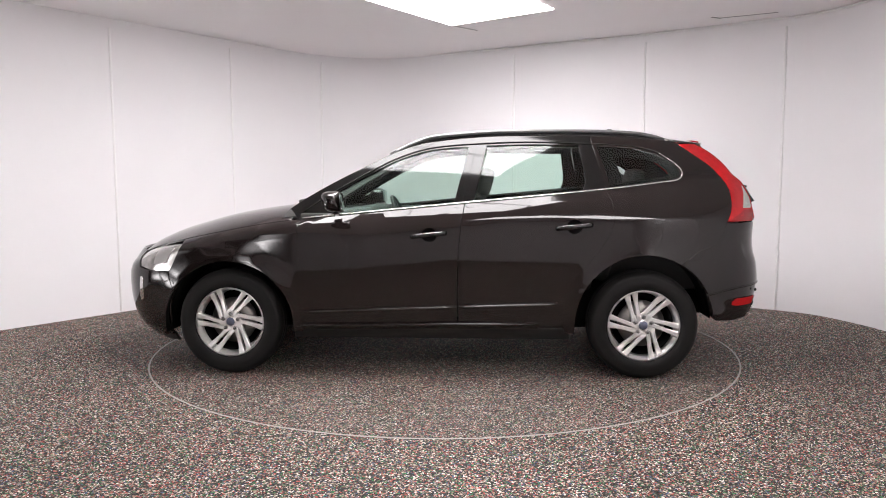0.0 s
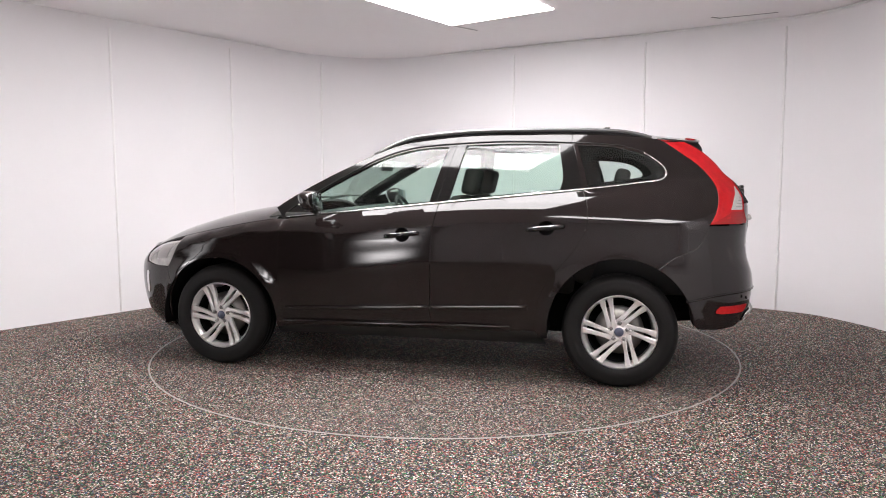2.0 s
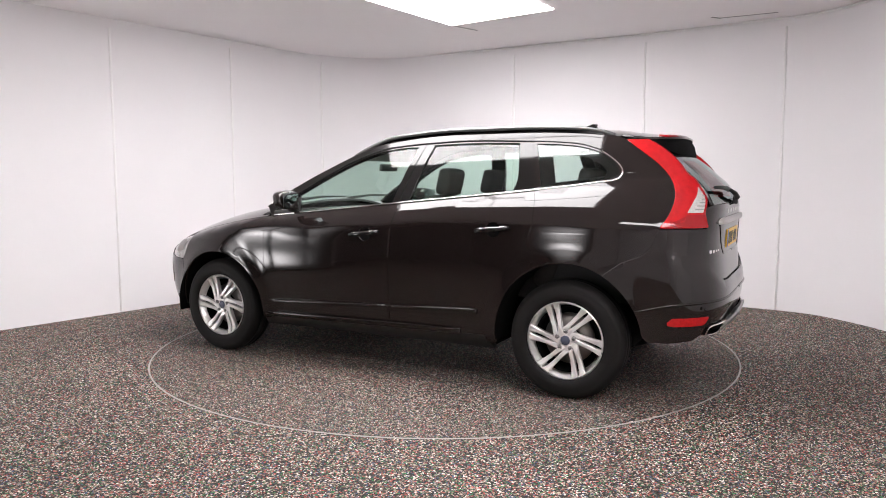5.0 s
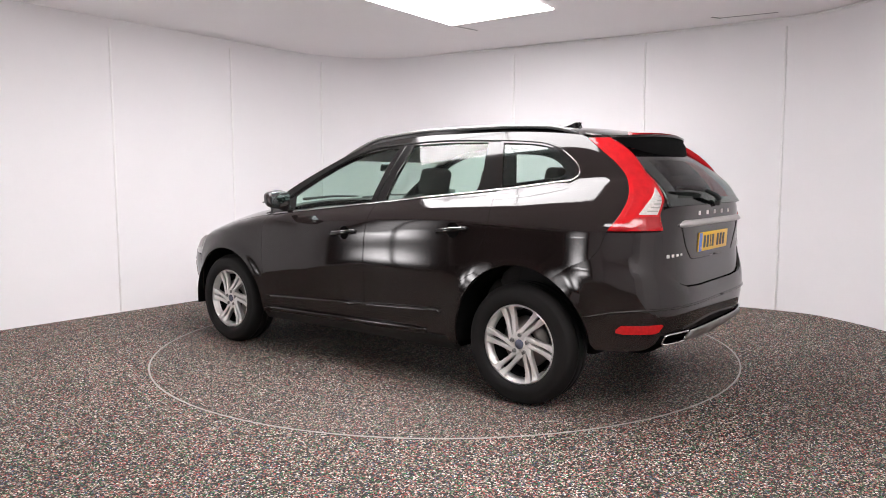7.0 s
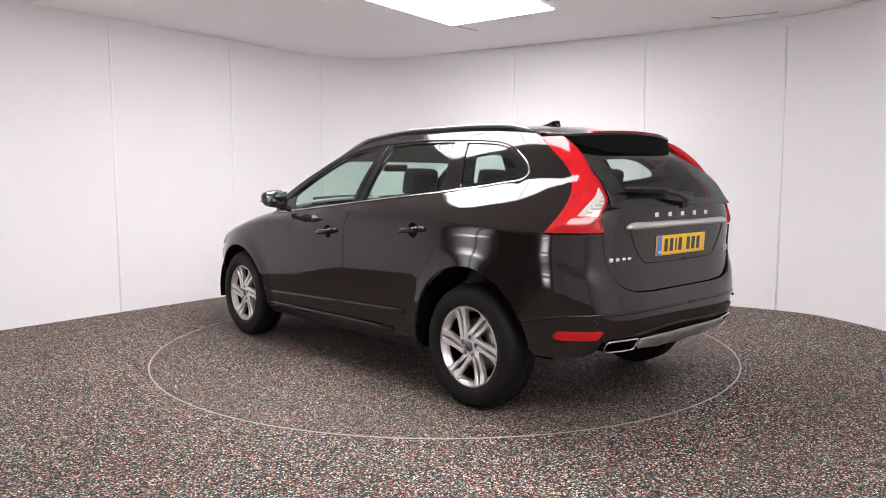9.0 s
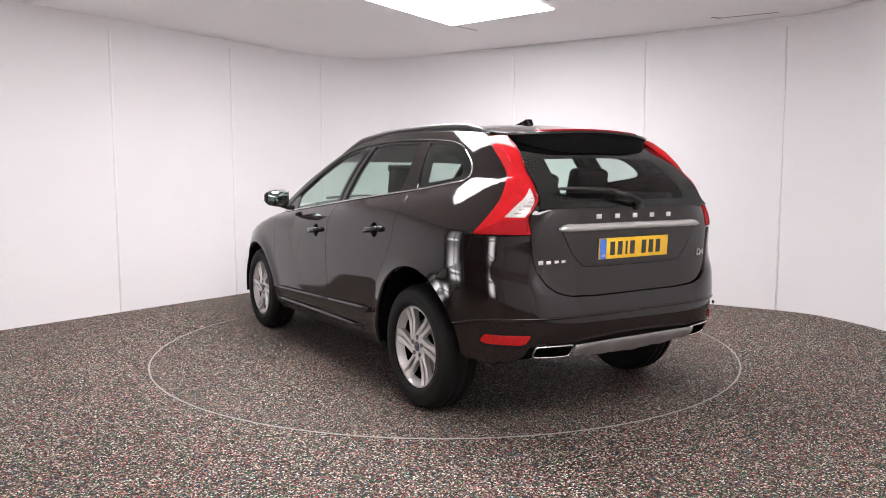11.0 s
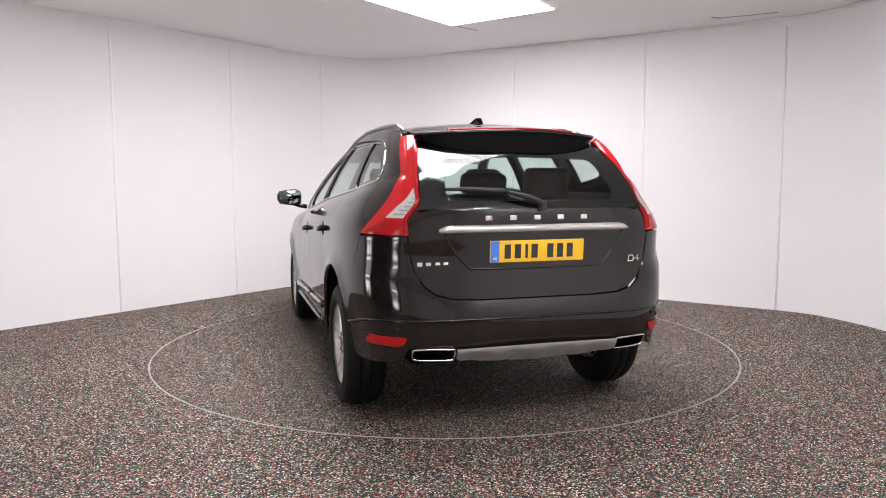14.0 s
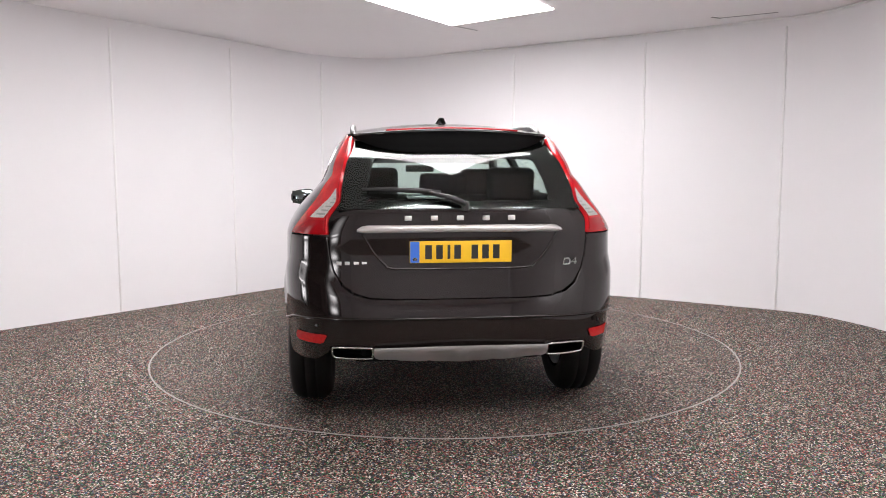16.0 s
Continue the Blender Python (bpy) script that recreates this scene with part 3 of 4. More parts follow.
def body(car):
    # front wing, its arch and the front bumper
    wing = outline(DOOR_F, [(0.90, 0.345), (0.90, 0.30)], [(0.90, 0.30), (FRONT_AXLE - 0.45, 0.30)],
                   arc(FRONT_AXLE, HUB_Z, ARCH_F, 187, 28), [(FRONT_AXLE + 0.393, 0.567), (1.83, 0.70)], [(1.83, 0.70), (1.80, 0.745), (1.745, 0.875)],
                   along_belt(1.75, 0.915, -0.003))
    both("front_wing", sz(wing), PAINT, car)
    for f in (side, mirrored(side)):
        lamp_low = sz([(1.84, 0.69), (1.95, 0.695), (2.03, 0.70), (2.10, 0.71), (2.115, 0.78), (2.10, 0.825)])
        poly = lamp_low + [(-1.9 - 1.25 * math.pi / 2, 0.83), (-1.9 - 1.25 * math.pi / 2, 0.22)] + sz([(2.0, 0.20), (1.86, 0.24), (1.835, 0.36)]) + sz(arc(FRONT_AXLE, HUB_Z, ARCH_F, 12, 28, 4))
        panel("front_bumper", poly, f, PAINT, car, flip=f is not side)
        lens = outline([(1.755, 0.872), (1.80, 0.745), (1.84, 0.70)], [(1.84, 0.70), (1.97, 0.702), (2.09, 0.722)], [(2.09, 0.722), (2.10, 0.78), (2.06, 0.832)], [(2.06, 0.832), (1.90, 0.868), (1.755, 0.888)])
        hl = panel("headlamp", sz(lens), f, LAMP_DARK, car, "clear headlamp with a bright reflector", flip=f is not side, lift=-0.006, step=0.03)
        panel("headlamp_bezel", sz(outline([(1.80, 0.86), (1.85, 0.76)], [(1.85, 0.76), (1.96, 0.745)], [(1.96, 0.745), (1.93, 0.84)], [(1.93, 0.84), (1.80, 0.86)])), f, SILVER, hl, "bright reflector bowl", flip=f is not side, lift=0.0, thick=0.01, step=0.03)
        panel("running_light", sz(outline([(2.06, 0.64), (2.085, 0.64), (2.10, 0.50), (2.07, 0.50), (2.06, 0.64)])), f, CHROME, car, "slim vertical running light", flip=f is not side, lift=0.004, thick=0.01, step=0.03)
        panel("bumper_skirt", sz([(1.86, 0.235), (2.0, 0.195), (2.12, 0.20), (2.12, 0.15), (1.86, 0.17)]), f, PLASTIC, car, flip=f is not side, lift=-0.01)
    # bonnet
    bon = [(x, float(np.interp(x, BON_X, BON_Y)) - 0.004) for x in np.linspace(0.98, 2.15, 26)]
    panel("bonnet", bon + [(x, -y) for x, y in bon[::-1]], bonnet_z, PAINT, car, step=0.06)
    # doors
    front = outline(*[DOOR_F[::-1]], along_belt(0.912, -0.19, -0.004), DOOR_B, [(-0.15, 0.345), (0.90, 0.345)])
    rear_d = outline(DOOR_B[::-1], along_belt(-0.197, -1.132, -0.004), DOOR_R, [(-0.84, 0.345), (-0.15, 0.345)])
    for f, s in ((side, 1), (mirrored(side), -1)):
        for kind, poly, hx, hz in (("front_door", front, 0.035, 0.957), ("rear_door", rear_d, -0.915, 1.012)):
            cx = np.mean([p[0] for p in poly])
            shr = [(x + (G if x < cx else -G), z) for x, z in poly]
            cup = [(hx + 0.052 * math.cos(a), hz + 0.048 * math.sin(a)) for a in np.linspace(0, 2 * math.pi, 25)[:-1]]
            door = panel(kind, sz(shr), f, PAINT, car, flip=s < 0, holes=[sz(cup)])
            bm = bmesh.new()
            c = f(np.array([run(hx, hz)]), np.array([hz]))[0]
            bmesh.ops.create_uvsphere(bm, u_segments=20, v_segments=10, radius=1, matrix=Matrix.Translation((c[0], c[1] - s * 0.012, c[2])) @ Matrix.Diagonal((0.056, 0.024, 0.052, 1)))
            bmesh.ops.delete(bm, geom=[v for v in bm.verts if s * (v.co.y - c[1]) > -0.008], context="VERTS")
            bmesh.ops.reverse_faces(bm, faces=bm.faces[:])
            part("handle_cup", smooth(bm), DARK, door)
            pts = [f(np.array([run(x, z)]), np.array([z]))[0] + np.array([0, s * o, 0]) for x, z, o in
                   ((hx + 0.118, hz - 0.012, -0.004), (hx + 0.105, hz - 0.010, 0.020), (hx + 0.03, hz - 0.002, 0.036), (hx - 0.05, hz + 0.006, 0.036), (hx - 0.098, hz + 0.012, 0.020), (hx - 0.112, hz + 0.013, -0.004))]
            part("door_handle", tube(spline(pts, 4), 0.0085, 10, 1.7), GLOSS, door, "gloss black pull handle")
            strip = [f(np.array([run(x, z)]), np.array([z]))[0] + np.array([0, s * o, 0]) for x, z, o in
                     ((hx + 0.09, hz + 0.0055, 0.032), (hx + 0.03, hz + 0.011, 0.041), (hx - 0.05, hz + 0.019, 0.041), (hx - 0.092, hz + 0.024, 0.030))]
            part("handle_strip", tube(spline(strip, 4), 0.0022, 6), CHROME, door, "thin chrome strip on the handle")
            x0, x1 = (0.885, -0.145) if kind == "front_door" else (-0.155, -0.80)
            z0, z1 = (0.432, 0.472) if kind == "front_door" else (0.472, 0.497)
            mould = outline([(x0, z0 + 0.012), (x1, z1 + 0.008)], [(x1, z1 + 0.008), (x1, z1 - 0.022)], [(x1, z1 - 0.022), (x0, z0 - 0.020)], [(x0, z0 - 0.020), (x0, z0 + 0.012)])
            panel("door_moulding", sz(mould), f, PAINT, door, "body-coloured rubbing strip low on the door", lift=0.020, thick=0.022, flip=s < 0)
            lip = [f(np.array([run(x, z)]), np.array([z]))[0] + np.array([0, s * o, 0]) for x, z, o in
                   [(x0 + (x1 - x0) * k / 12, z0 + (z1 - z0) * k / 12 + 0.004, 0.014 if 0 < k < 12 else 0.008) for k in range(13)]]
            part("moulding_lip", tube(lip, [0.006] + [0.013] * 11 + [0.008], 14), PAINT, door, "rounded upper edge of the rubbing strip")
    # sill
    sill = outline([(0.94, 0.335), (-0.86, 0.335)], [(-0.86, 0.335), (-0.90, 0.25)], [(-0.90, 0.25), (0.96, 0.25)], [(0.96, 0.25), (0.94, 0.335)])
    both("sill", sz(sill), PLASTIC, car, "black plastic sill under the doors", lift=0.0, thick=0.03)
    both("sill_bead", sz(outline([(0.91, 0.352), (-0.68, 0.372)], [(-0.68, 0.372), (-0.68, 0.340)], [(-0.68, 0.340), (0.91, 0.322)], [(0.91, 0.322), (0.91, 0.352)])), PAINT, car, lift=0.012, thick=0.02)
    for sgn in (1, -1):
        lip = [(x, sgn * (float(side(run(x, z), z)[1]) + 0.010), z) for x, z in [(0.90 - 1.56 * k / 16, 0.343 + 0.022 * k / 16) for k in range(17)]]
        part("sill_lip", tube(lip, [0.006] + [0.016] * 13 + [0.013, 0.010, 0.005], 14), PAINT, car, "rounded body-coloured sill edge")
    # window frames with the three side panes
    pane_f = outline(along_belt(0.765, -0.127, 0.012), [(-0.127, 1.170), (-0.219, 1.545)], [(-0.219, 1.545), (-0.105, 1.544), (0.088, 1.518), (0.281, 1.453), (0.472, 1.356), (0.662, 1.247), (0.785, 1.172)], [(0.785, 1.172), (0.765, 1.088)])
    pane_r = outline(along_belt(-0.255, -0.985, 0.012), [(-0.985, 1.250), (-1.005, 1.34), (-0.968, 1.556)], [(-0.968, 1.556), (-0.65, 1.563), (-0.342, 1.557)], [(-0.342, 1.557), (-0.255, 1.180)])
    pane_q = outline(along_belt(-1.165, -1.50, 0.012, 6), [(-1.50, 1.309), (-1.597, 1.326), (-1.630, 1.362), (-1.592, 1.420), (-1.50, 1.482), (-1.38, 1.520), (-1.25, 1.537), (-1.085, 1.546)], [(-1.085, 1.546), (-1.165, 1.266)])
    upper = outline(along_belt(0.93, -1.135, 0.0), [(-1.135, 1.2515), (-1.056, 1.556)], [(-1.056, 1.556), (-1.05, 1.60)], along_cant(-1.05, 0.985, -0.002))
    fr = both("window_frame", sz(upper), GLOSS, car, "gloss black door window frames", lift=-0.003, holes=[sz(pane_f), sz(pane_r)], step=0.04, thick=0.03)
    for f, o, sgn in ((side, fr[0], 1), (mirrored(side), fr[1], -1)):
        panel("front_window", sz(pane_f), f, TINT, o, "green-tinted door glass", lift=-0.012, thick=0.002, flip=sgn < 0)
        panel("rear_window", sz(pane_r), f, TINT, o, "green-tinted door glass", lift=-0.012, thick=0.002, flip=sgn < 0)
        panel("centre_pillar", sz(outline([(-0.135, 1.162), (-0.228, 1.553)], [(-0.228, 1.553), (-0.272, 1.555)], [(-0.272, 1.555), (-0.178, 1.166)], [(-0.178, 1.166), (-0.135, 1.162)])), f, GLOSS, o, lift=0.001, thick=0.006, flip=sgn < 0)
        edge = spline([(0.90, 1.064), (0.57, 1.094), (-0.2, 1.167), (-1.12, 1.254), (-1.50, 1.299), (-1.605, 1.313), (-1.645, 1.342), (-1.642, 1.384), (-1.60, 1.430), (-1.51, 1.492)], 8)
        path = f(np.array([run(x, z) for x, z in edge]), np.array([z for _, z in edge])) + np.array([0, sgn * 0.002, 0.0])
        part("belt_moulding", tube(path, [0.0060] * (len(path) - 34) + [0.0055 - 0.00010 * i for i in range(34)], 8), CHROME, car, "chrome strip along the window line")
        top = spline([(-1.51, 1.496), (-1.38, 1.535), (-1.25, 1.551), (-1.085, 1.562), (-0.65, 1.578), (-0.337, 1.571), (-0.10, 1.558), (0.088, 1.532), (0.281, 1.467), (0.472, 1.370), (0.662, 1.260), (0.80, 1.176), (0.90, 1.105)], 5)
        path = f(np.array([run(x, z) for x, z in top]), np.array([z for _, z in top])) + np.array([0, sgn * 0.002, 0])
        part("drip_seal", tube(path, 0.0035, 6), PLASTIC, car)
    # rear quarter from the door to the lamp and round the corner under it
    quarter = (sz(outline(along_cant(-1.053, -1.60, -0.002, 10), LAMP_F)) + sz(SEAM[1:])
               + sz(arc(REAR_AXLE, HUB_Z, ARCH_R, 118, -7)) + sz(outline([(-0.86, 0.30), (-0.845, 0.345)], DOOR_R[::-1], [(-1.135, 1.2515), (-1.061, 1.556)])))
    for f, sgn in ((side, 1), (mirrored(side), -1)):
        q = panel("rear_wing", quarter, f, PAINT, car, holes=[sz(pane_q)], flip=sgn < 0)
        panel("quarter_window", sz(pane_q), f, PRIVACY, q, "small tinted quarter glass", lift=-0.008, thick=0.002, flip=sgn < 0)
        cx, cz = -1.33, 1.40
        panel("quarter_seal", sz(pane_q), f, GLOSS, q, lift=-0.010, thick=0.004, flip=sgn < 0, holes=[sz([(cx + (x - cx) * 0.66 - 0.030, cz + (z - cz) * 0.64 - 0.014) for x, z in pane_q])])
    # arch liners and lips
    for ax, r in ((FRONT_AXLE, ARCH_F), (REAR_AXLE, ARCH_R)):
        for sgn in (1, -1):
            bm = bmesh.new()
            pts = arc(ax, HUB_Z, r + 0.004, -6, 176, 28) if ax < 0 else arc(ax, HUB_Z, r + 0.004, -10, 188, 28)
            rows = [[bm.verts.new((x, sgn * (y - (0.10 if ax < 0 and y > 0.6 else 0) * min(1, max(0, (ax - x) / 0.40))), z)) for y in (0.90, 0.84, 0.56)] for x, z in pts]
            for a, b in zip(rows, rows[1:]):
                for k in range(2):
                    bm.faces.new((a[k], a[k + 1], b[k + 1], b[k]))
            bm.faces.new([r_[2] for r_ in rows])
            part("arch_liner", smooth(bm), DARK, car)


def tail(car):
    # tailgate: lower skin, glass, and the surround of the glass
    rows = [(0.722, 0.30), (0.730, 0.46), (0.752, 0.535), (0.792, 0.592), (0.86, 0.637), (0.93, 0.656), (1.035, 0.667)]
    right = [(y, z) for z, y in rows] + [(float(LAMP_IN(z)) - 0.008, z) for z in np.linspace(1.05, 1.172, 6)]
    lower = right + [(-y, z) for y, z in right[::-1]]
    gate = panel("tailgate", lower, lambda y, z: rear(y, z), PAINT, car, "black tailgate with a plate recess", flip=True, step=0.04, lift=-0.007)
    # raised edges of the recess round the plate
    for sgn in (1, -1):
        ridge = [rear(np.array([sgn * y]), np.array([z]))[0] + np.array([-0.002 + 0.012, 0, 0]) for y, z in spline([(0.495, 1.050), (0.44, 0.955), (0.385, 0.895), (0.33, 0.872), (0.0, 0.868)], 6)]
        part("recess_edge", tube(ridge, 0.007, 8), PAINT, gate)
    up = [(float(LAMP_IN(z)) - 0.008, z) for z in np.linspace(1.178, 1.545, 12)]
    glass_in = outline([(0.565, 1.188), (0.545, 1.28), (0.50, 1.45)], [(0.50, 1.45), (0.0, 1.475), (-0.50, 1.45)], [(-0.50, 1.45), (-0.545, 1.28), (-0.565, 1.188)], [(-0.565, 1.188), (0.565, 1.188)])
    inner = outline([(0.46, 1.235), (0.47, 1.27), (0.44, 1.42), (0.41, 1.452)], [(0.41, 1.452), (0.0, 1.462), (-0.41, 1.452)], [(-0.41, 1.452), (-0.44, 1.42), (-0.47, 1.27), (-0.46, 1.235)], [(-0.46, 1.235), (-0.42, 1.218), (0.42, 1.218), (0.46, 1.235)])
    def pane(y, z):
        mid, out = rear(0 * y, z)[..., 0], rear(0 * y + 0.57, z)[..., 0]
        x = mid + 0.4 * (out - mid) + 0.6 * (out - mid) * (np.abs(y) / 0.57) ** 2 - 0.02 + 0.03 * np.clip((z - 1.18) / 0.30, 0, 1) ** 1.3
        return np.stack([x, y, z], -1)
    shape = up + [(-y, z) for y, z in up[::-1]]
    panel("rear_window", shape, pane, PRIVACY, gate, "large tinted rear window", flip=True, step=0.05, lift=-0.010, thick=0.003)
    panel("window_band", shape, pane, GLOSS, gate, "black printed edge of the rear window", flip=True, step=0.05, lift=-0.013, thick=0.02, holes=[inner])
    # tail lamps: red arms up the pillar, clear segment in the elbow
    zs = np.linspace(1.045, 1.555, 36)
    lf = sorted(((z, x) for x, z in spline(LAMP_F, 8)))
    fz, fx = np.array([p[0] for p in lf]), np.array([p[1] for p in lf])
    s0 = np.array([run(float(np.interp(z, fz, fx)) - 0.004, float(z)) for z in zs])
    s1 = np.array([run_y(float(LAMP_IN(z)), float(z)) for z in zs])
    poly = [(a, z) for a, z in zip(s0, zs)] + [(b, z) for b, z in zip(s1[::-1], zs[::-1])]
    frac = lambda z, k: float(np.interp(z, zs, s0) * (1 - k) + np.interp(z, zs, s1) * k)
    for f, sgn in ((side, 1), (mirrored(side), -1)):
        lamp = panel("tail_lamp", poly, f, RED, car, "tall red tail lamp along the rear pillar", flip=sgn < 0, lift=0.004, step=0.03, thick=0.03)
        white = outline([(frac(1.128, 0.42), 1.128), (frac(1.128, 0.90), 1.128)], [(frac(1.128, 0.90), 1.128), (frac(1.165, 0.92), 1.165), (frac(1.21, 0.90), 1.21), (frac(1.272, 0.84), 1.272)],
                        [(frac(1.272, 0.84), 1.272), (frac(1.225, 0.64), 1.225), (frac(1.18, 0.50), 1.18), (frac(1.128, 0.42), 1.128)])
        panel("reversing_light", white, f, CLEAR, lamp, "clear reversing light segment", flip=sgn < 0, lift=0.0065, step=0.02, thick=0.004)
        arm = [(frac(z, 0.12), z) for z in np.linspace(1.075, 1.53, 30)] + [(frac(z, 0.40), z) for z in np.linspace(1.53, 1.075, 30)]
        panel("light_guide", arm, f, RED, lamp, "bright red light guide", flip=sgn < 0, lift=0.0058, step=0.03, thick=0.003)
        for k in range(5):
            z0 = 1.142 + 0.019 * k
            rib = [(frac(z0, 0.60 + 0.055 * k), z0), (frac(z0, 0.91), z0), (frac(z0 + 0.004, 0.91), z0 + 0.004), (frac(z0 + 0.004, 0.60 + 0.055 * k), z0 + 0.004)]
            panel("lens_rib", rib, f, ALLOY_DARK, lamp, flip=sgn < 0, lift=0.0085, step=0.03, thick=0.003)
        edge_line = [f(np.array([frac(z, 0.965)]), np.array([z]))[0] + np.array([-0.006, sgn * 0.004, 0]) for z in np.linspace(1.06, 1.545, 30)]
        part("lens_edge", tube(edge_line, 0.004, 6), RED_DEEP, lamp)
        foot = [(frac(1.05, 0.04), 1.050), (frac(1.05, 0.96), 1.050), (frac(1.115, 0.95), 1.115), (frac(1.115, 0.46), 1.115)]
        panel("brake_segment", foot, f, RED_DEEP, lamp, "darker red brake light segment", flip=sgn < 0, lift=0.0062, step=0.03, thick=0.004)
    # bumper, proud of the tailgate, rising at the corners
    half = math.pi / 2 * 1.3
    top_edge = [(half, 0.715), (run_y(0.30, 0.715), 0.715), (run_y(0.46, 0.725), 0.722), (run_y(0.545, 0.745), 0.745), (run_y(0.60, 0.785), 0.785), (run_y(0.645, 0.86), 0.860), (run_y(0.664, 0.93), 0.93), (run_y(0.676, 1.03), 1.035)]
    front_edge = [(s + 0.004, z) for s, z in sz(SEAM)] + sz(arc(REAR_AXLE, HUB_Z, ARCH_R, 120, 151, 6))
    low_edge = sz(arc(REAR_AXLE, HUB_Z, ARCH_R, 153, 172, 4)) + sz([(-1.85, 0.392), (-1.95, 0.385)]) + [(run_y(0.735, 0.40), 0.398), (run_y(0.69, 0.42), 0.428), (run_y(0.665, 0.47), 0.478), (run_y(0.45, 0.47), 0.477), (half, 0.477)]
    crease = sz([(-1.785, 0.570), (-1.90, 0.595), (-2.02, 0.615)]) + [(run_y(0.70, 0.62), 0.622), (run_y(0.45, 0.62), 0.624), (half, 0.624)]

    def bulged(s, z):
        """The flank with the bumper's swelling below its shoulder line."""
        p = side(s, z)
        d = side(np.asarray(s) + 0.004, z) - side(np.asarray(s) - 0.004, z)
        n = np.stack([d[..., 1], -d[..., 0], 0 * d[..., 0]], -1)
        n /= np.linalg.norm(n, axis=-1)[..., None]
        line = np.interp(s, [1.0, run_y(0.80, 0.88), run_y(0.66, 0.85), run_y(0.47, 0.7), half], [0.93, 0.90, 0.86, 0.78, 0.76])
        a, b = np.clip((line - z) / 0.11, 0, 1), np.clip((np.asarray(s) - 0.45) / 0.60, 0, 1)
        k = 0.016 * (a * a * (3 - 2 * a)) * (b * b * (3 - 2 * b))
        return p - n * k[..., None] * np.sign((n[..., 1:2] * p[..., 1:2] + n[..., 0:1] * p[..., 0:1]) * -1)
    for f, sgn in ((bulged, 1), (mirrored(bulged), -1)):
        panel("rear_bumper", top_edge + front_edge + crease, f, PAINT, car, "body-coloured rear bumper", flip=sgn < 0, lift=0.0, step=0.03, thick=0.03)
        b = panel("lower_bumper", [(s, z - 0.009) for s, z in crease[::-1]] + low_edge, f, PAINT, car, flip=sgn < 0, lift=-0.007, step=0.035, thick=0.04)
        ends = crease[::2] + crease[-1:]
        ledge = [f(np.array([s_]), np.array([z_]))[0] for s_, z_ in spline(ends, 6)]
        part("bumper_ledge", tube(ledge, 0.0065, 10), PAINT, b, "rounded ledge across the bumper")
        refl = [(run_y(0.826, 0.53), 0.534), (run_y(0.834, 0.51), 0.512), (run_y(0.832, 0.49), 0.494), (run_y(0.815, 0.49), 0.488), (run_y(0.705, 0.49), 0.489), (run_y(0.690, 0.50), 0.496), (run_y(0.674, 0.53), 0.530), (run_y(0.680, 0.535), 0.537)]
        panel("reflector", refl, f, REFLECTOR, b, "red reflector low in the bumper", flip=sgn < 0, lift=0.002, step=0.03, thick=0.006)
        c = f(np.array([run_y(0.715, 0.58)]), np.array([0.582]))[0]
        bm = bmesh.new()
        bmesh.ops.create_uvsphere(bm, u_segments=14, v_segments=8, radius=0.011, matrix=Matrix.Translation(c + np.array([-0.008, sgn * 0.006, 0])) @ Matrix.Diagonal((0.7, 0.7, 1, 1)))
        part("parking_sensor", smooth(bm), GLOSS, b)
        # exhaust finisher in the bumper: bright ring, dark mouth
        ey, ez = sgn * 0.548, 0.445
        ring = [(0.106, 0.010), (0.086, 0.030), (-0.074, 0.031), (-0.098, 0.022), (-0.096, -0.018), (-0.080, -0.030), (0.078, -0.028), (0.103, -0.013)]
        pts = [(float(rear(np.array([ey + sgn * a]), np.array([0.46]))[0][0]) - 0.010 - 0.5 * h, ey + sgn * a, ez + h) for a, h in spline(ring + ring[:1], 5)]
        fin = part("exhaust_finisher", tube(pts, 0.0055, 8, caps=False), CHROME, car, "chrome-rimmed exhaust opening")
        bm = bmesh.new()
        front = [bm.verts.new((x + 0.004, y, z)) for x, y, z in pts[:-1]]
        back = [bm.verts.new((x + 0.10, y * 0.995, z * 0.99 + 0.004)) for x, y, z in pts[:-1]]
        for i in range(len(front)):
            j = (i + 1) % len(front)
            bm.faces.new((front[i], front[j], back[j], back[i]))
        bm.faces.new(back)
        part("exhaust_mouth", bm, DARK, fin, "dark inside of the exhaust opening")
    # skid plate between the exhausts
    def skid(y, z):
        u = (z - 0.388) / 0.085
        x = -2.228 - 0.03 * (1 - (np.abs(y) / 0.5) ** 2) + 0.075 * np.clip(1 - u, 0, None) ** 1.6 + 0.014 * np.clip((0.80 - u) / 0.2, 0, 1) * np.clip(np.abs((np.abs(y) + 0.11) % 0.22 - 0.11) / 0.03 - 0.8, 0, 1)
        return np.stack([x, y, z], -1)
    plate = outline([(0.442, 0.476), (0.20, 0.481), (0.0, 0.483), (-0.20, 0.481), (-0.442, 0.476)], [(-0.442, 0.476), (-0.432, 0.418), (-0.33, 0.405)], [(-0.33, 0.405), (-0.30, 0.398), (-0.17, 0.398), (-0.12, 0.390), (0.12, 0.390), (0.17, 0.398), (0.30, 0.398), (0.33, 0.405)], [(0.33, 0.405), (0.432, 0.418), (0.442, 0.476)])
    panel("skid_plate", plate, skid, SILVER, car, "satin silver skid plate under the bumper", flip=True, step=0.025)
    # trim bar, badge blocks, plate
    bm = bmesh.new()
    prev = None
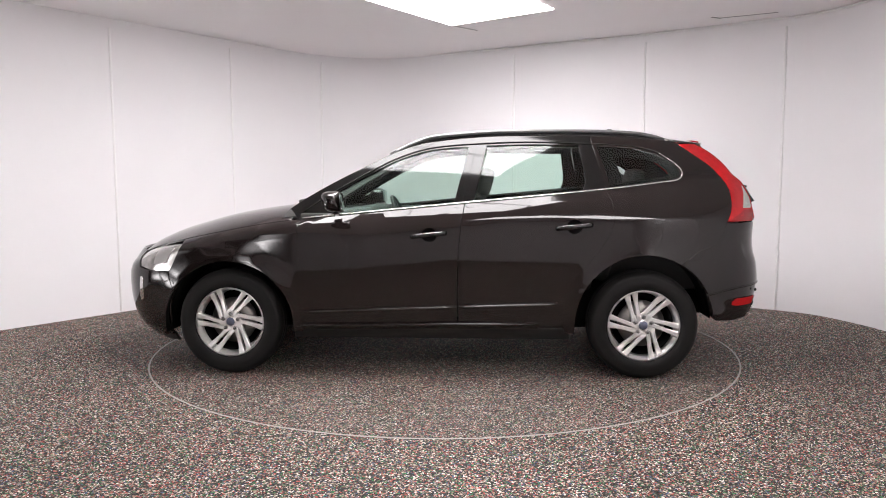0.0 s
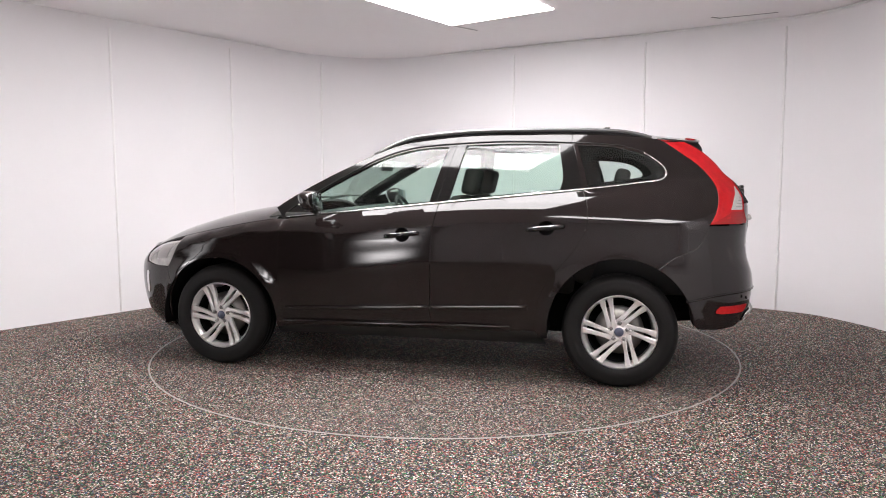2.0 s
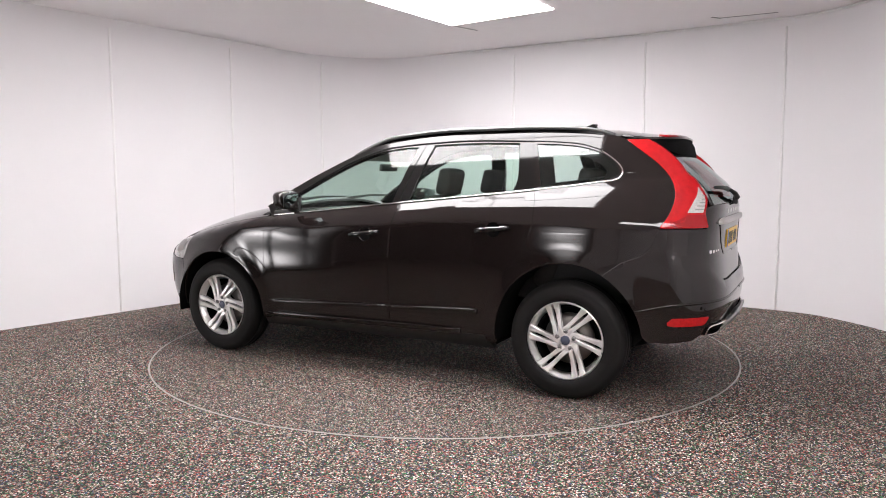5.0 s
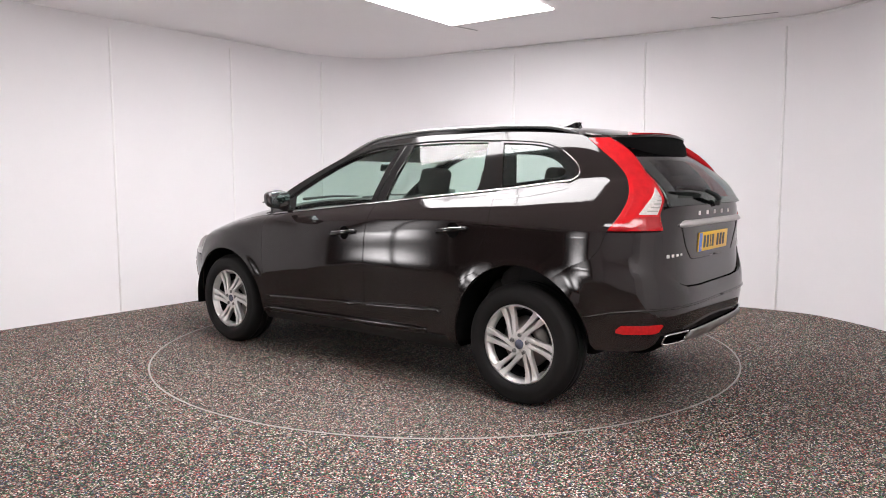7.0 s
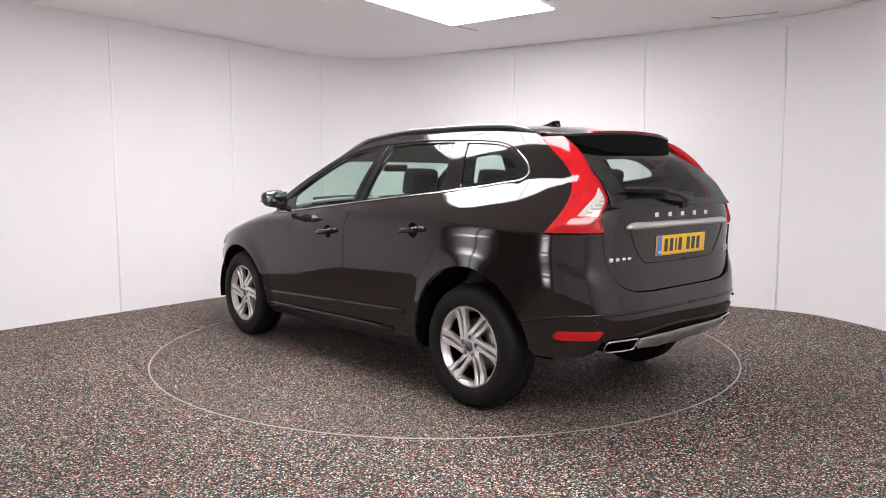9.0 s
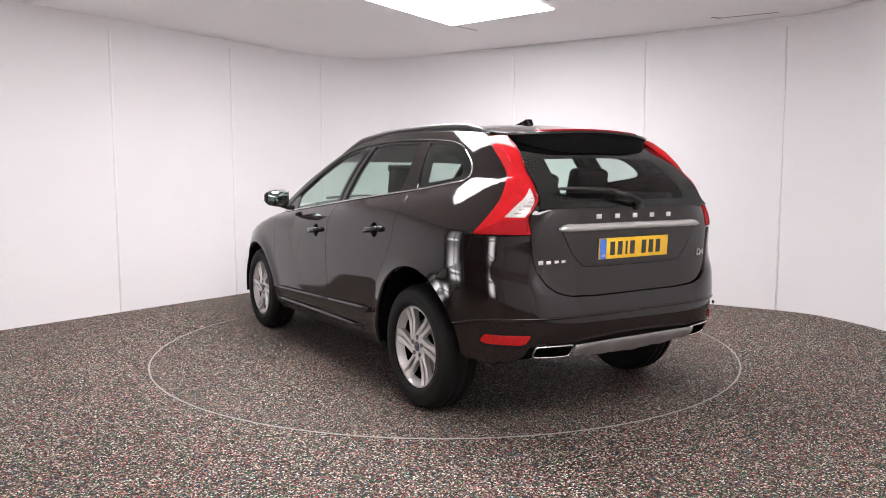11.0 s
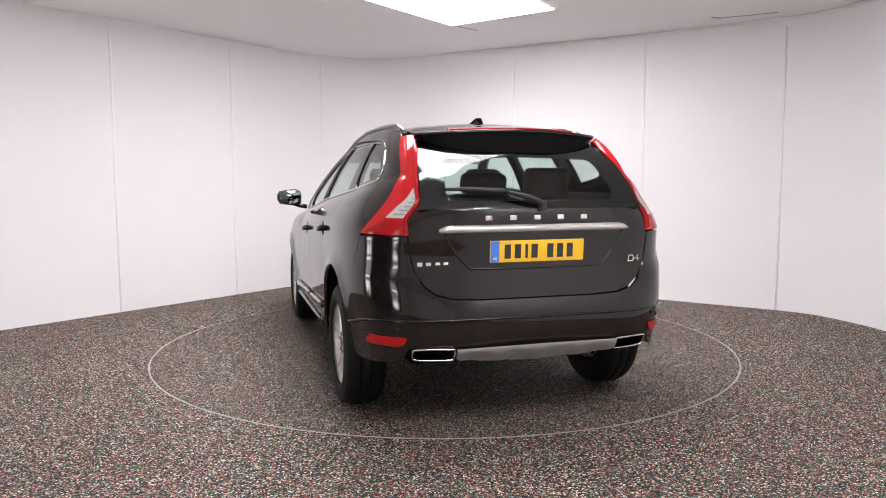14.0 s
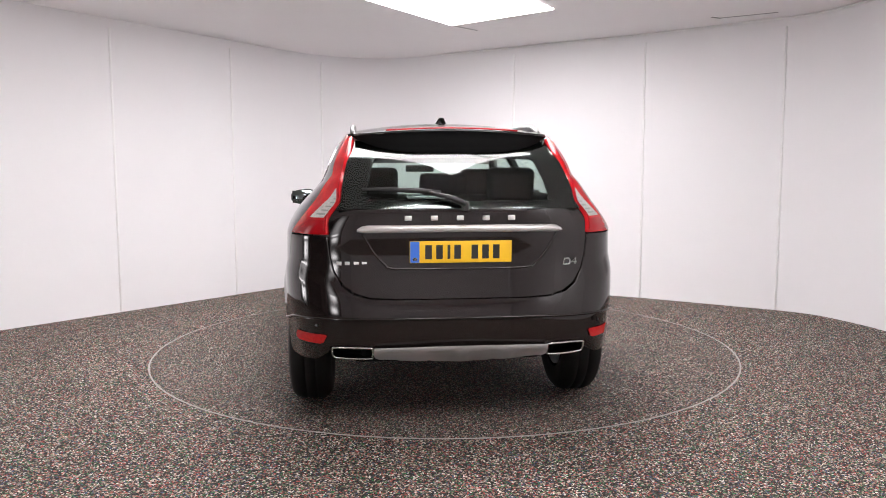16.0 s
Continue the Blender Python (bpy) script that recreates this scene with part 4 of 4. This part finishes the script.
    for y in np.linspace(-0.521, 0.521, 41):
        base = float(rear(np.array([y]), np.array([1.065]))[0][0]) + 0.008
        e = max(0.0, (abs(y) - 0.47) / 0.051)
        top, low = 1.0915 - 0.020 * e ** 2, 1.0555 + 0.006 * e ** 2 - 0.003 * abs(y) / 0.52
        row = [bm.verts.new((base, y, top)), bm.verts.new((base - 0.018, y, top - 0.003)), bm.verts.new((base - 0.024, y, (top + low) / 2)), bm.verts.new((base - 0.019, y, low + 0.002)), bm.verts.new((base, y, low))]
        if prev:
            for k in range(4):
                bm.faces.new((prev[k], prev[k + 1], row[k + 1], row[k]))
        else:
            bm.faces.new(row)
        prev = row
    bm.faces.new(prev[::-1])
    bmesh.ops.recalc_face_normals(bm, faces=bm.faces[:])
    smooth(bm)
    part("trim_bar", bm, SATIN, gate, "broad satin chrome bar above the number plate")

    def block(y, z, w, h, name, mat, d=0.006):
        x = float(rear(np.array([y]), np.array([z]))[0][0]) + 0.010
        n = math.degrees(math.atan2(float(rear(np.array([y + 0.05]), np.array([z]))[0][0]) - float(rear(np.array([y - 0.05]), np.array([z]))[0][0]), 0.1))
        part(name, box(d, w, h, pose(x, y, z, 0, 0, -n), 0.0015, 1), mat, gate)
    for y in (0.266, 0.135, 0.004, -0.127, -0.258):
        block(y, 1.126, 0.036, 0.024, "badge_block", BADGE, 0.008)
    for y in (0.612, 0.571, 0.526, 0.486):
        block(y, 0.899, 0.027, 0.021, "badge_block", BADGE, 0.006)
    strokes = {"badge_letter": [(0, 0), (0.030, 0), (0.037, 0.007), (0.037, 0.023), (0.030, 0.030), (0.006, 0.030), (0, 0)], "badge_digit": [(0.066, 0), (0.070, 0.030), (0.044, 0.010), (0.076, 0.010)]}
    for name, line in strokes.items():
        path = [rear(np.array([-0.536 - a]), np.array([0.882 + b]))[0] + np.array([0.0015, 0, 0]) for a, b in line]
        part(name, tube(path, 0.0036, 6), BADGE, gate)
    np_ = part("number_plate", box(0.006, 0.520, 0.111, pose(-2.188, 0, 0.955, 0, -3), 0.003, 2), YELLOW, car, "yellow rear number plate with a blue band")
    part("plate_holder", box(0.012, 0.505, 0.100, pose(-2.181, 0, 0.955, 0, -3)), PLASTIC, np_)
    part("country_band", box(0.002, 0.046, 0.107, pose(-2.1915, 0.234, 0.955, 0, -3)), BLUE, np_)
    for y in (0.165, 0.110, 0.062, 0.018, -0.070, -0.125, -0.180):
        part("plate_bar", box(0.002, 0.014 if y == 0.062 else 0.034, 0.072, pose(-2.1915, y, 0.955, 0, -3)), INK, np_)
    part("country_mark", box(0.0012, 0.022, 0.014, pose(-2.1930, 0.234, 0.920, 0, -3)), CHROME, np_)
    # spoiler over the rear window
    def spoil_top(x, y):
        z = cant(np.maximum(x, -1.62)) - 0.13 * np.maximum(-1.62 - x, 0) + 0.05 * (1 - np.clip(np.abs(y) / 0.62, 0, 1) ** 2)
        return np.stack([x, y, z], -1)
    tip = lambda y: -1.905 + 0.135 * (abs(y) / 0.535) ** 3
    edge = [(tip(y), y) for y in np.linspace(-0.534, 0.534, 25)]
    sp = panel("spoiler", [(-1.60, -0.537), *edge, (-1.60, 0.537)], spoil_top, PAINT, car, "body-coloured roof spoiler", step=0.05, thick=0.012)
    # underside drawn down to the glass; the crescent of shade is its black shape
    bm = bmesh.new()
    prev = None
    for y in np.linspace(-0.534, 0.534, 41):
        x = tip(y)
        zt = float(spoil_top(np.array([x]), np.array([y]))[0][2])
        k = max(0.0, 1 - (abs(y) / 0.534) ** 3.2)
        zl = zt - 0.022 - 0.105 * k
        xg = float(pane(np.array([y]), np.array([zl]))[0][0])
        row = [bm.verts.new((x + 0.002, y, zt - 0.004)), bm.verts.new((x + 0.008, y, zt - 0.018)), bm.verts.new((x * 0.4 + xg * 0.6 + 0.012, y, zt - 0.022 - 0.03 * k)), bm.verts.new((xg + 0.016, y, zl))]
        if prev:
            for k in range(3):
                bm.faces.new((prev[k], row[k], row[k + 1], prev[k + 1]))
        prev = row
    bmesh.ops.recalc_face_normals(bm, faces=bm.faces[:])
    part("spoiler_underside", smooth(bm), DARK, sp, "hollow spoiler underside, its shade put in as near-black")
    lamp3 = [(tip(y) + 0.022, y) for y in np.linspace(-0.36, 0.36, 15)] + [(tip(y) + 0.075, y) for y in np.linspace(0.36, -0.36, 15)]
    panel("high_brake_light", lamp3, spoil_top, RED_DEEP, sp, "long red high-level brake light", step=0.04, lift=0.008, thick=0.02)
    # wiper with its arm and pivot
    on = lambda y, z, o: tuple(rear(np.array([y]), np.array([z]))[0] + np.array([-o, 0, 0]))
    wiper = part("rear_wiper", tube([on(-0.02, 1.190, 0.012), on(0.0, 1.205, 0.03), on(0.05, 1.228, 0.035), on(0.16, 1.252, 0.03)], [0.014, 0.019, 0.017, 0.012], 8, 0.8), PLASTIC, gate, "black rear wiper parked on the glass")
    part("wiper_blade", tube([on(0.10, 1.250, 0.016), on(0.20, 1.262, 0.016), on(0.34, 1.268, 0.014), on(0.49, 1.270, 0.010)], [0.013, 0.014, 0.012, 0.008], 6, 1.1), PLASTIC, wiper)
    part("wiper_pivot", box(0.03, 0.035, 0.05, pose(*on(-0.022, 1.185, 0.01), 0, 0, 0), 0.008), PLASTIC, wiper)


def roof(car):
    shape = [(x, float(np.interp(x, ROOF_X, ROOF_Y)) - 0.002) for x in np.linspace(-1.60, 0.36, 36)]
    panel("roof", shape + [(x, -y) for x, y in shape[::-1]], roof_z, PAINT, car, step=0.07)
    screen = [(x, float(np.interp(x, ROOF_X, ROOF_Y)) - 0.045) for x in np.linspace(0.365, 0.99, 14)]
    panel("windscreen", screen + [(x, -y) for x, y in screen[::-1]], roof_z, TINT, car, "raked green-tinted windscreen", step=0.06, lift=-0.004, thick=0.003)
    for sgn in (1, -1):
        pil = [(x, sgn * (float(np.interp(x, ROOF_X, ROOF_Y)) - 0.002)) for x in np.linspace(0.365, 0.99, 14)]
        poly = pil + [(x, y - sgn * 0.042) for x, y in pil[::-1]]
        panel("windscreen_pillar", poly, roof_z, PAINT, car, step=0.05)
        # roof rail on feet
        px = np.linspace(0.33, -1.56, 34)
        h = np.interp(px, [-1.56, -1.50, -1.38, 0.05, 0.22, 0.33], [0.0, 0.014, 0.028, 0.028, 0.012, 0.0])
        y = np.interp(px, ROOF_X, ROOF_Y) - 0.030
        base = roof_z(px, y)
        part("roof_rail", tube([(a, sgn * b, c + d) for a, b, c, d in zip(px, y, base[:, 2], h)], 0.0125, 10, 1.0), RAIL, car, "satin silver roof rail")
        web = bmesh.new()
        prev = None
        for a, b, c, d in zip(px, y, base[:, 2], h):
            row = [web.verts.new((a, sgn * b, c - 0.004)), web.verts.new((a, sgn * b, c + d))]
            if prev:
                web.faces.new((prev[0], row[0], row[1], prev[1]))
            prev = row
        r = bmesh.ops.extrude_face_region(web, geom=web.faces[:])
        bmesh.ops.translate(web, verts=[v for v in r["geom"] if isinstance(v, bmesh.types.BMVert)], vec=(0, sgn * -0.014, 0))
        part("rail_base", web, GLOSS, car)
    # aerial fin
    fin = prism([(0.085, 0.0), (0.02, 0.030), (-0.055, 0.066), (-0.082, 0.064), (-0.088, 0.0)], 0.05)
    for v in fin.verts:
        x, z, d = v.co.x, v.co.y, v.co.z - 0.025
        v.co = Vector((-1.215 + x * 0.85, d * (1 - 9 * z), 1.662 + z * 0.50))
    bmesh.ops.bevel(fin, geom=fin.edges[:], offset=0.006, segments=2, affect="EDGES")
    part("aerial_fin", smooth(fin), GLOSS, car, "small black shark-fin aerial")
    # dark washer grille at the foot of the screen
    cowl = [(x, float(np.interp(x, BON_X, BON_Y)) - 0.06) for x in np.linspace(0.93, 1.06, 4)]
    panel("cowl", cowl + [(x, -y) for x, y in cowl[::-1]], lambda x, y: bonnet_z(x, y) + np.array([0, 0, 0.004]), PLASTIC, car, step=0.08)
    for y in (0.42, -0.28):
        part("wiper_arm", tube([(1.02, y, 1.165), (0.99, y - 0.3, 1.185), (0.965, y - 0.58, 1.18)], [0.013, 0.010, 0.006], 6), PLASTIC, car)


def mirrors(car):
    for sgn in (1, -1):
        bm = bmesh.new()
        bmesh.ops.create_uvsphere(bm, u_segments=28, v_segments=16, radius=1)
        for v in bm.verts:
            x, y, z = v.co
            k = 3.2
            r = (abs(x) ** k + abs(y) ** k + abs(z) ** k) ** (-1 / k)
            x, y, z = x * r, y * r, z * r
            x = max(x, -0.62)
            v.co = Vector((0.650 + 0.080 * x * (1 - 0.35 * max(0, y)) + 0.015 * z, sgn * (1.003 + 0.100 * y - 0.012 * x), 1.178 + 0.066 * z - 0.012 * y * z))
        cap = part("door_mirror", smooth(bm), PAINT, car, "black door mirror with an indicator strip")
        part("mirror_glass", box(0.004, 0.176, 0.108, pose(0.597, sgn * 1.003, 1.178, 0, 3, sgn * 4), 0.001, 1), MIRROR, cap)
        part("mirror_foot", tube([(0.66, sgn * 0.86, 1.098), (0.655, sgn * 0.92, 1.108), (0.65, sgn * 0.97, 1.128)], [0.028, 0.026, 0.03], 10, 0.7), GLOSS, cap)
        strip = [(0.712 - 0.03 * t * t, sgn * (0.985 + 0.115 * t), 1.170 - 0.010 * t) for t in np.linspace(-0.3, 0.98, 8)]
        part("indicator", tube(strip, 0.0045, 6), CHROME, cap, "slim clear indicator strip")
        tri = outline([(0.80, 1.084), (0.66, 1.096)], [(0.66, 1.096), (0.69, 1.20)], [(0.69, 1.20), (0.80, 1.165)], [(0.80, 1.165), (0.80, 1.084)])
        panel("mirror_sail", sz(tri), side if sgn > 0 else mirrored(side), GLOSS, cap, lift=-0.002, thick=0.006, flip=sgn < 0)


def wheel(car, x, sgn, spin):
    w = part("wheel", lathe([(0.229, 0.105), (0.237, 0.100), (0.239, 0.092), (0.219, 0.080), (0.207, 0.02), (0.20, -0.10)], 64), ALLOY, car, "silver multi-spoke alloy wheel")
    part("tyre", lathe([(0.215, -0.105), (0.250, -0.118), (0.295, -0.122), (0.328, -0.110), (0.347, -0.092), (TYRE_R, -0.058), (TYRE_R, -0.034), (0.354, -0.031), (0.354, -0.027), (TYRE_R, -0.024), (TYRE_R, 0.024), (0.354, 0.027), (0.354, 0.031), (TYRE_R, 0.034), (TYRE_R, 0.058), (0.347, 0.092),
                        (0.334, 0.1055), (0.322, 0.1135), (0.316, 0.1125), (0.295, 0.121), (0.268, 0.1205), (0.250, 0.115), (0.237, 0.102)], 72), RUBBER, w, "worn black tyre")
    part("brake_disc", lathe([(0.07, 0.012), (0.155, 0.012), (0.155, -0.012), (0.07, -0.012)], 40), BRAKE, w)
    part("inner_barrel", lathe([(0.0001, -0.03), (0.19, -0.03), (0.20, 0.06)], 40), DARK, w)
    # twelve swept spokes in six pairs
    bm = bmesh.new()
    for i in range(6):
        for o, lean in ((-0.0200, 12), (0.0200, 12)):
            a0 = radians(60 * i + spin)
            def at(r, off, y):
                d = radians(lean)
                px, pz = r * math.cos(d), r * math.sin(d) + off - 0.036
                return (px * math.cos(a0) - pz * math.sin(a0), y, px * math.sin(a0) + pz * math.cos(a0))
            prof = [(0.036, 0.021, 0.084), (0.075, 0.0145, 0.090), (0.12, 0.0125, 0.086), (0.165, 0.0140, 0.083), (0.205, 0.0180, 0.088), (0.2315, 0.0222, 0.095)]
            prev = None
            for r, hw, y in prof:
                k = 0.62 + 0.70 * (r / 0.22)
                row = [bm.verts.new(at(r, o * k - hw, y - 0.004)), bm.verts.new(at(r, o * k - hw * 0.6, y)), bm.verts.new(at(r, o * k + hw * 0.6, y)),
                       bm.verts.new(at(r, o * k + hw, y - 0.004)), bm.verts.new(at(r, o * k + hw * 0.8, y - 0.035)), bm.verts.new(at(r, o * k - hw * 0.8, y - 0.035))]
                if prev:
                    for j in range(6):
                        bm.faces.new((prev[j], prev[(j + 1) % 6], row[(j + 1) % 6], row[j]))
                prev = row
    bmesh.ops.recalc_face_normals(bm, faces=bm.faces[:])
    part("spokes", bm, ALLOY, w, "swept twin spokes in six pairs")
    part("hub", lathe([(0.0001, 0.086), (0.030, 0.086), (0.033, 0.080), (0.060, 0.087), (0.070, 0.083), (0.074, 0.04)], 36), ALLOY, w)
    part("centre_cap", lathe([(0.0001, 0.095), (0.022, 0.094), (0.029, 0.088)], 24), CAP, w, "dark blue-grey centre cap")
    for i in range(5):
        a = radians(72 * i + 20)
        bm = lathe([(0.0001, 0.094), (0.0085, 0.094), (0.0105, 0.084), (0.0140, 0.090), (0.0155, 0.080)], 10)
        bmesh.ops.translate(bm, verts=bm.verts[:], vec=(0.055 * math.cos(a), 0, 0.055 * math.sin(a)))
        part("wheel_nut", bm, ALLOY_DARK, w)
    w.location = (x, sgn * 0.800, HUB_Z + 0.002)
    if sgn < 0:
        w.rotation_euler = (0, 0, math.pi)
    return w


def seat_shape(w, d, h, tilt):
    bm = box(d, w, h, None, 0.06, 4)
    for v in bm.verts:
        u = v.co.z / h + 0.5
        v.co.y *= 1 - 0.18 * max(0, u - 0.45)
        v.co.x += 0.036 * abs(v.co.y / w)
    bmesh.ops.rotate(bm, verts=bm.verts[:], cent=(0, 0, -h / 2), matrix=Matrix.Rotation(radians(tilt), 3, "Y"))
    return bm


def cabin(car):
    part("cabin_floor", box(1.80, 1.50, 0.06, pose(0.0, 0, 0.35)), DARK, car)
    part("underbody", box(3.5, 1.10, 0.12, pose(0.05, 0, 0.33), 0.04), DARK, car)
    # unseen pan added to keep light from the floor under the car
    part("shade_pan", box(1.80, 1.58, 0.05, pose(0.03, 0, 0.275), 0.02), DARK, car)
    part("rear_valance", box(0.42, 1.02, 0.10, pose(-1.93, 0, 0.44, 0, 6), 0.04), DARK, car)
    part("front_crash_box", box(1.00, 1.1, 0.46, pose(1.48, 0, 0.60), 0.08), DARK, car)
    part("load_floor", box(1.0, 1.0, 0.45, pose(-1.62, 0, 0.62), 0.04), DARK, car)
    part("load_cover", box(0.58, 1.14, 0.02, pose(-1.66, 0, 1.14), 0.005), TRIM_IN, car, "dark roller cover over the boot")
    for sgn in (1, -1):
        part("door_card", box(1.78, 0.05, 0.70, pose(0.03, sgn * 0.80, 0.75), 0.02), TRIM_IN, car)
        part("boot_side", box(0.75, 0.05, 0.68, pose(-1.55, sgn * 0.58, 0.90), 0.02), TRIM_IN, car)
    lining = [(x, float(np.interp(x, ROOF_X, ROOF_Y)) - 0.03) for x in np.linspace(-1.58, 0.34, 20)]
    panel("headlining", lining + [(x, -y) for x, y in lining[::-1]], lambda x, y: roof_z(x, y) - np.array([0, 0, 0.035]), LINING, car, "pale grey cloth headlining", step=0.12, thick=0.004)
    part("dashboard", box(0.50, 1.42, 0.30, pose(0.72, 0, 0.95, 0, 8), 0.09, 4), TRIM_IN, car, "dark dashboard")
    part("steering_wheel", steering(), TRIM_IN, car, "dark steering wheel with a rim and three spokes")
    for sgn in (1, -1):
        s = part("front_seat", seat_shape(0.50, 0.14, 0.66, -18), SEAT, car, "charcoal cloth front seat")
        s.location = (-0.10, sgn * 0.37, 0.90)
        part("cushion", box(0.50, 0.52, 0.16, pose(0.27, 0, -0.32, 0, -6), 0.05, 3), SEAT, s)
        part("head_restraint", box(0.10, 0.27, 0.19, pose(-0.235, 0, 0.405, 0, -14), 0.045, 4), SEAT, s)
    for y in (0.42, 0.0, -0.42):
        s = part("rear_seat", seat_shape(0.42, 0.14, 0.60, -22), SEAT, car, "charcoal cloth rear seat")
        s.location = (-1.12, y, 0.92)
        part("cushion", box(0.48, 0.42, 0.15, pose(0.28, 0, -0.28, 0, -6), 0.05, 3), SEAT, s)
        hr = 0.20 if y else 0.13
        part("head_restraint", box(0.10, 0.29, hr, pose(-0.250, 0, 0.372, 0, -14), 0.045, 4), SEAT, s)
    part("rear_view_mirror", box(0.03, 0.24, 0.06, pose(0.42, 0, 1.42, 0, -10), 0.012), TRIM_IN, car)


def steering():
    bm = tube([(0.185 * math.cos(a), 0.185 * math.sin(a), 0) for a in np.linspace(0, 2 * math.pi, 33)], 0.014, 8, caps=False)
    for a in (0.0, math.pi, -math.pi / 2):
        d = Vector((math.cos(a), math.sin(a), 0))
        bmesh.ops.create_cube(bm, size=1, matrix=Matrix.Translation(d * 0.11) @ Matrix.Rotation(a, 4, "Z") @ Matrix.Diagonal((0.15, 0.04, 0.016, 1)))
    bmesh.ops.create_cube(bm, size=1, matrix=Matrix.Diagonal((0.13, 0.11, 0.05, 1)))
    bmesh.ops.transform(bm, matrix=pose(0.36, -0.37, 1.02, 0, -62, 0) @ pose(0, 0, 0, 0, 0, 90), verts=bm.verts[:])
    return bm


turntable = bpy.data.objects["turntable"]
car = tagged(new("car"), "black five-door crossover estate car parked on the turntable", "car")
body(car)
tail(car)
roof(car)
mirrors(car)
for wx, ws, spin in ((FRONT_AXLE, 1, 1), (REAR_AXLE, 1, 5), (FRONT_AXLE, -1, 10), (REAR_AXLE, -1, 25)):
    wheel(car, wx, ws, spin)
cabin(car)


# ---- what moves ----
def motions():
    turn = [(0.0, 176.51), (1.5, 169.23), (3.5, 159.47), (7.0, 141.90), (8.0, 136.95), (9.0, 132.03), (12.5, 114.42), (14.5, 104.17), (16.0, 96.38)]
    off = 0.1628
    walk(car, [(t, pose(-math.sin(radians(a)) * off, math.cos(radians(a)) * off, 0, 0, 0, a)) for t, a in turn])
    walk(turntable, [(t, pose(0, 0, 0, 0, 0, a)) for t, a in turn])


motions()
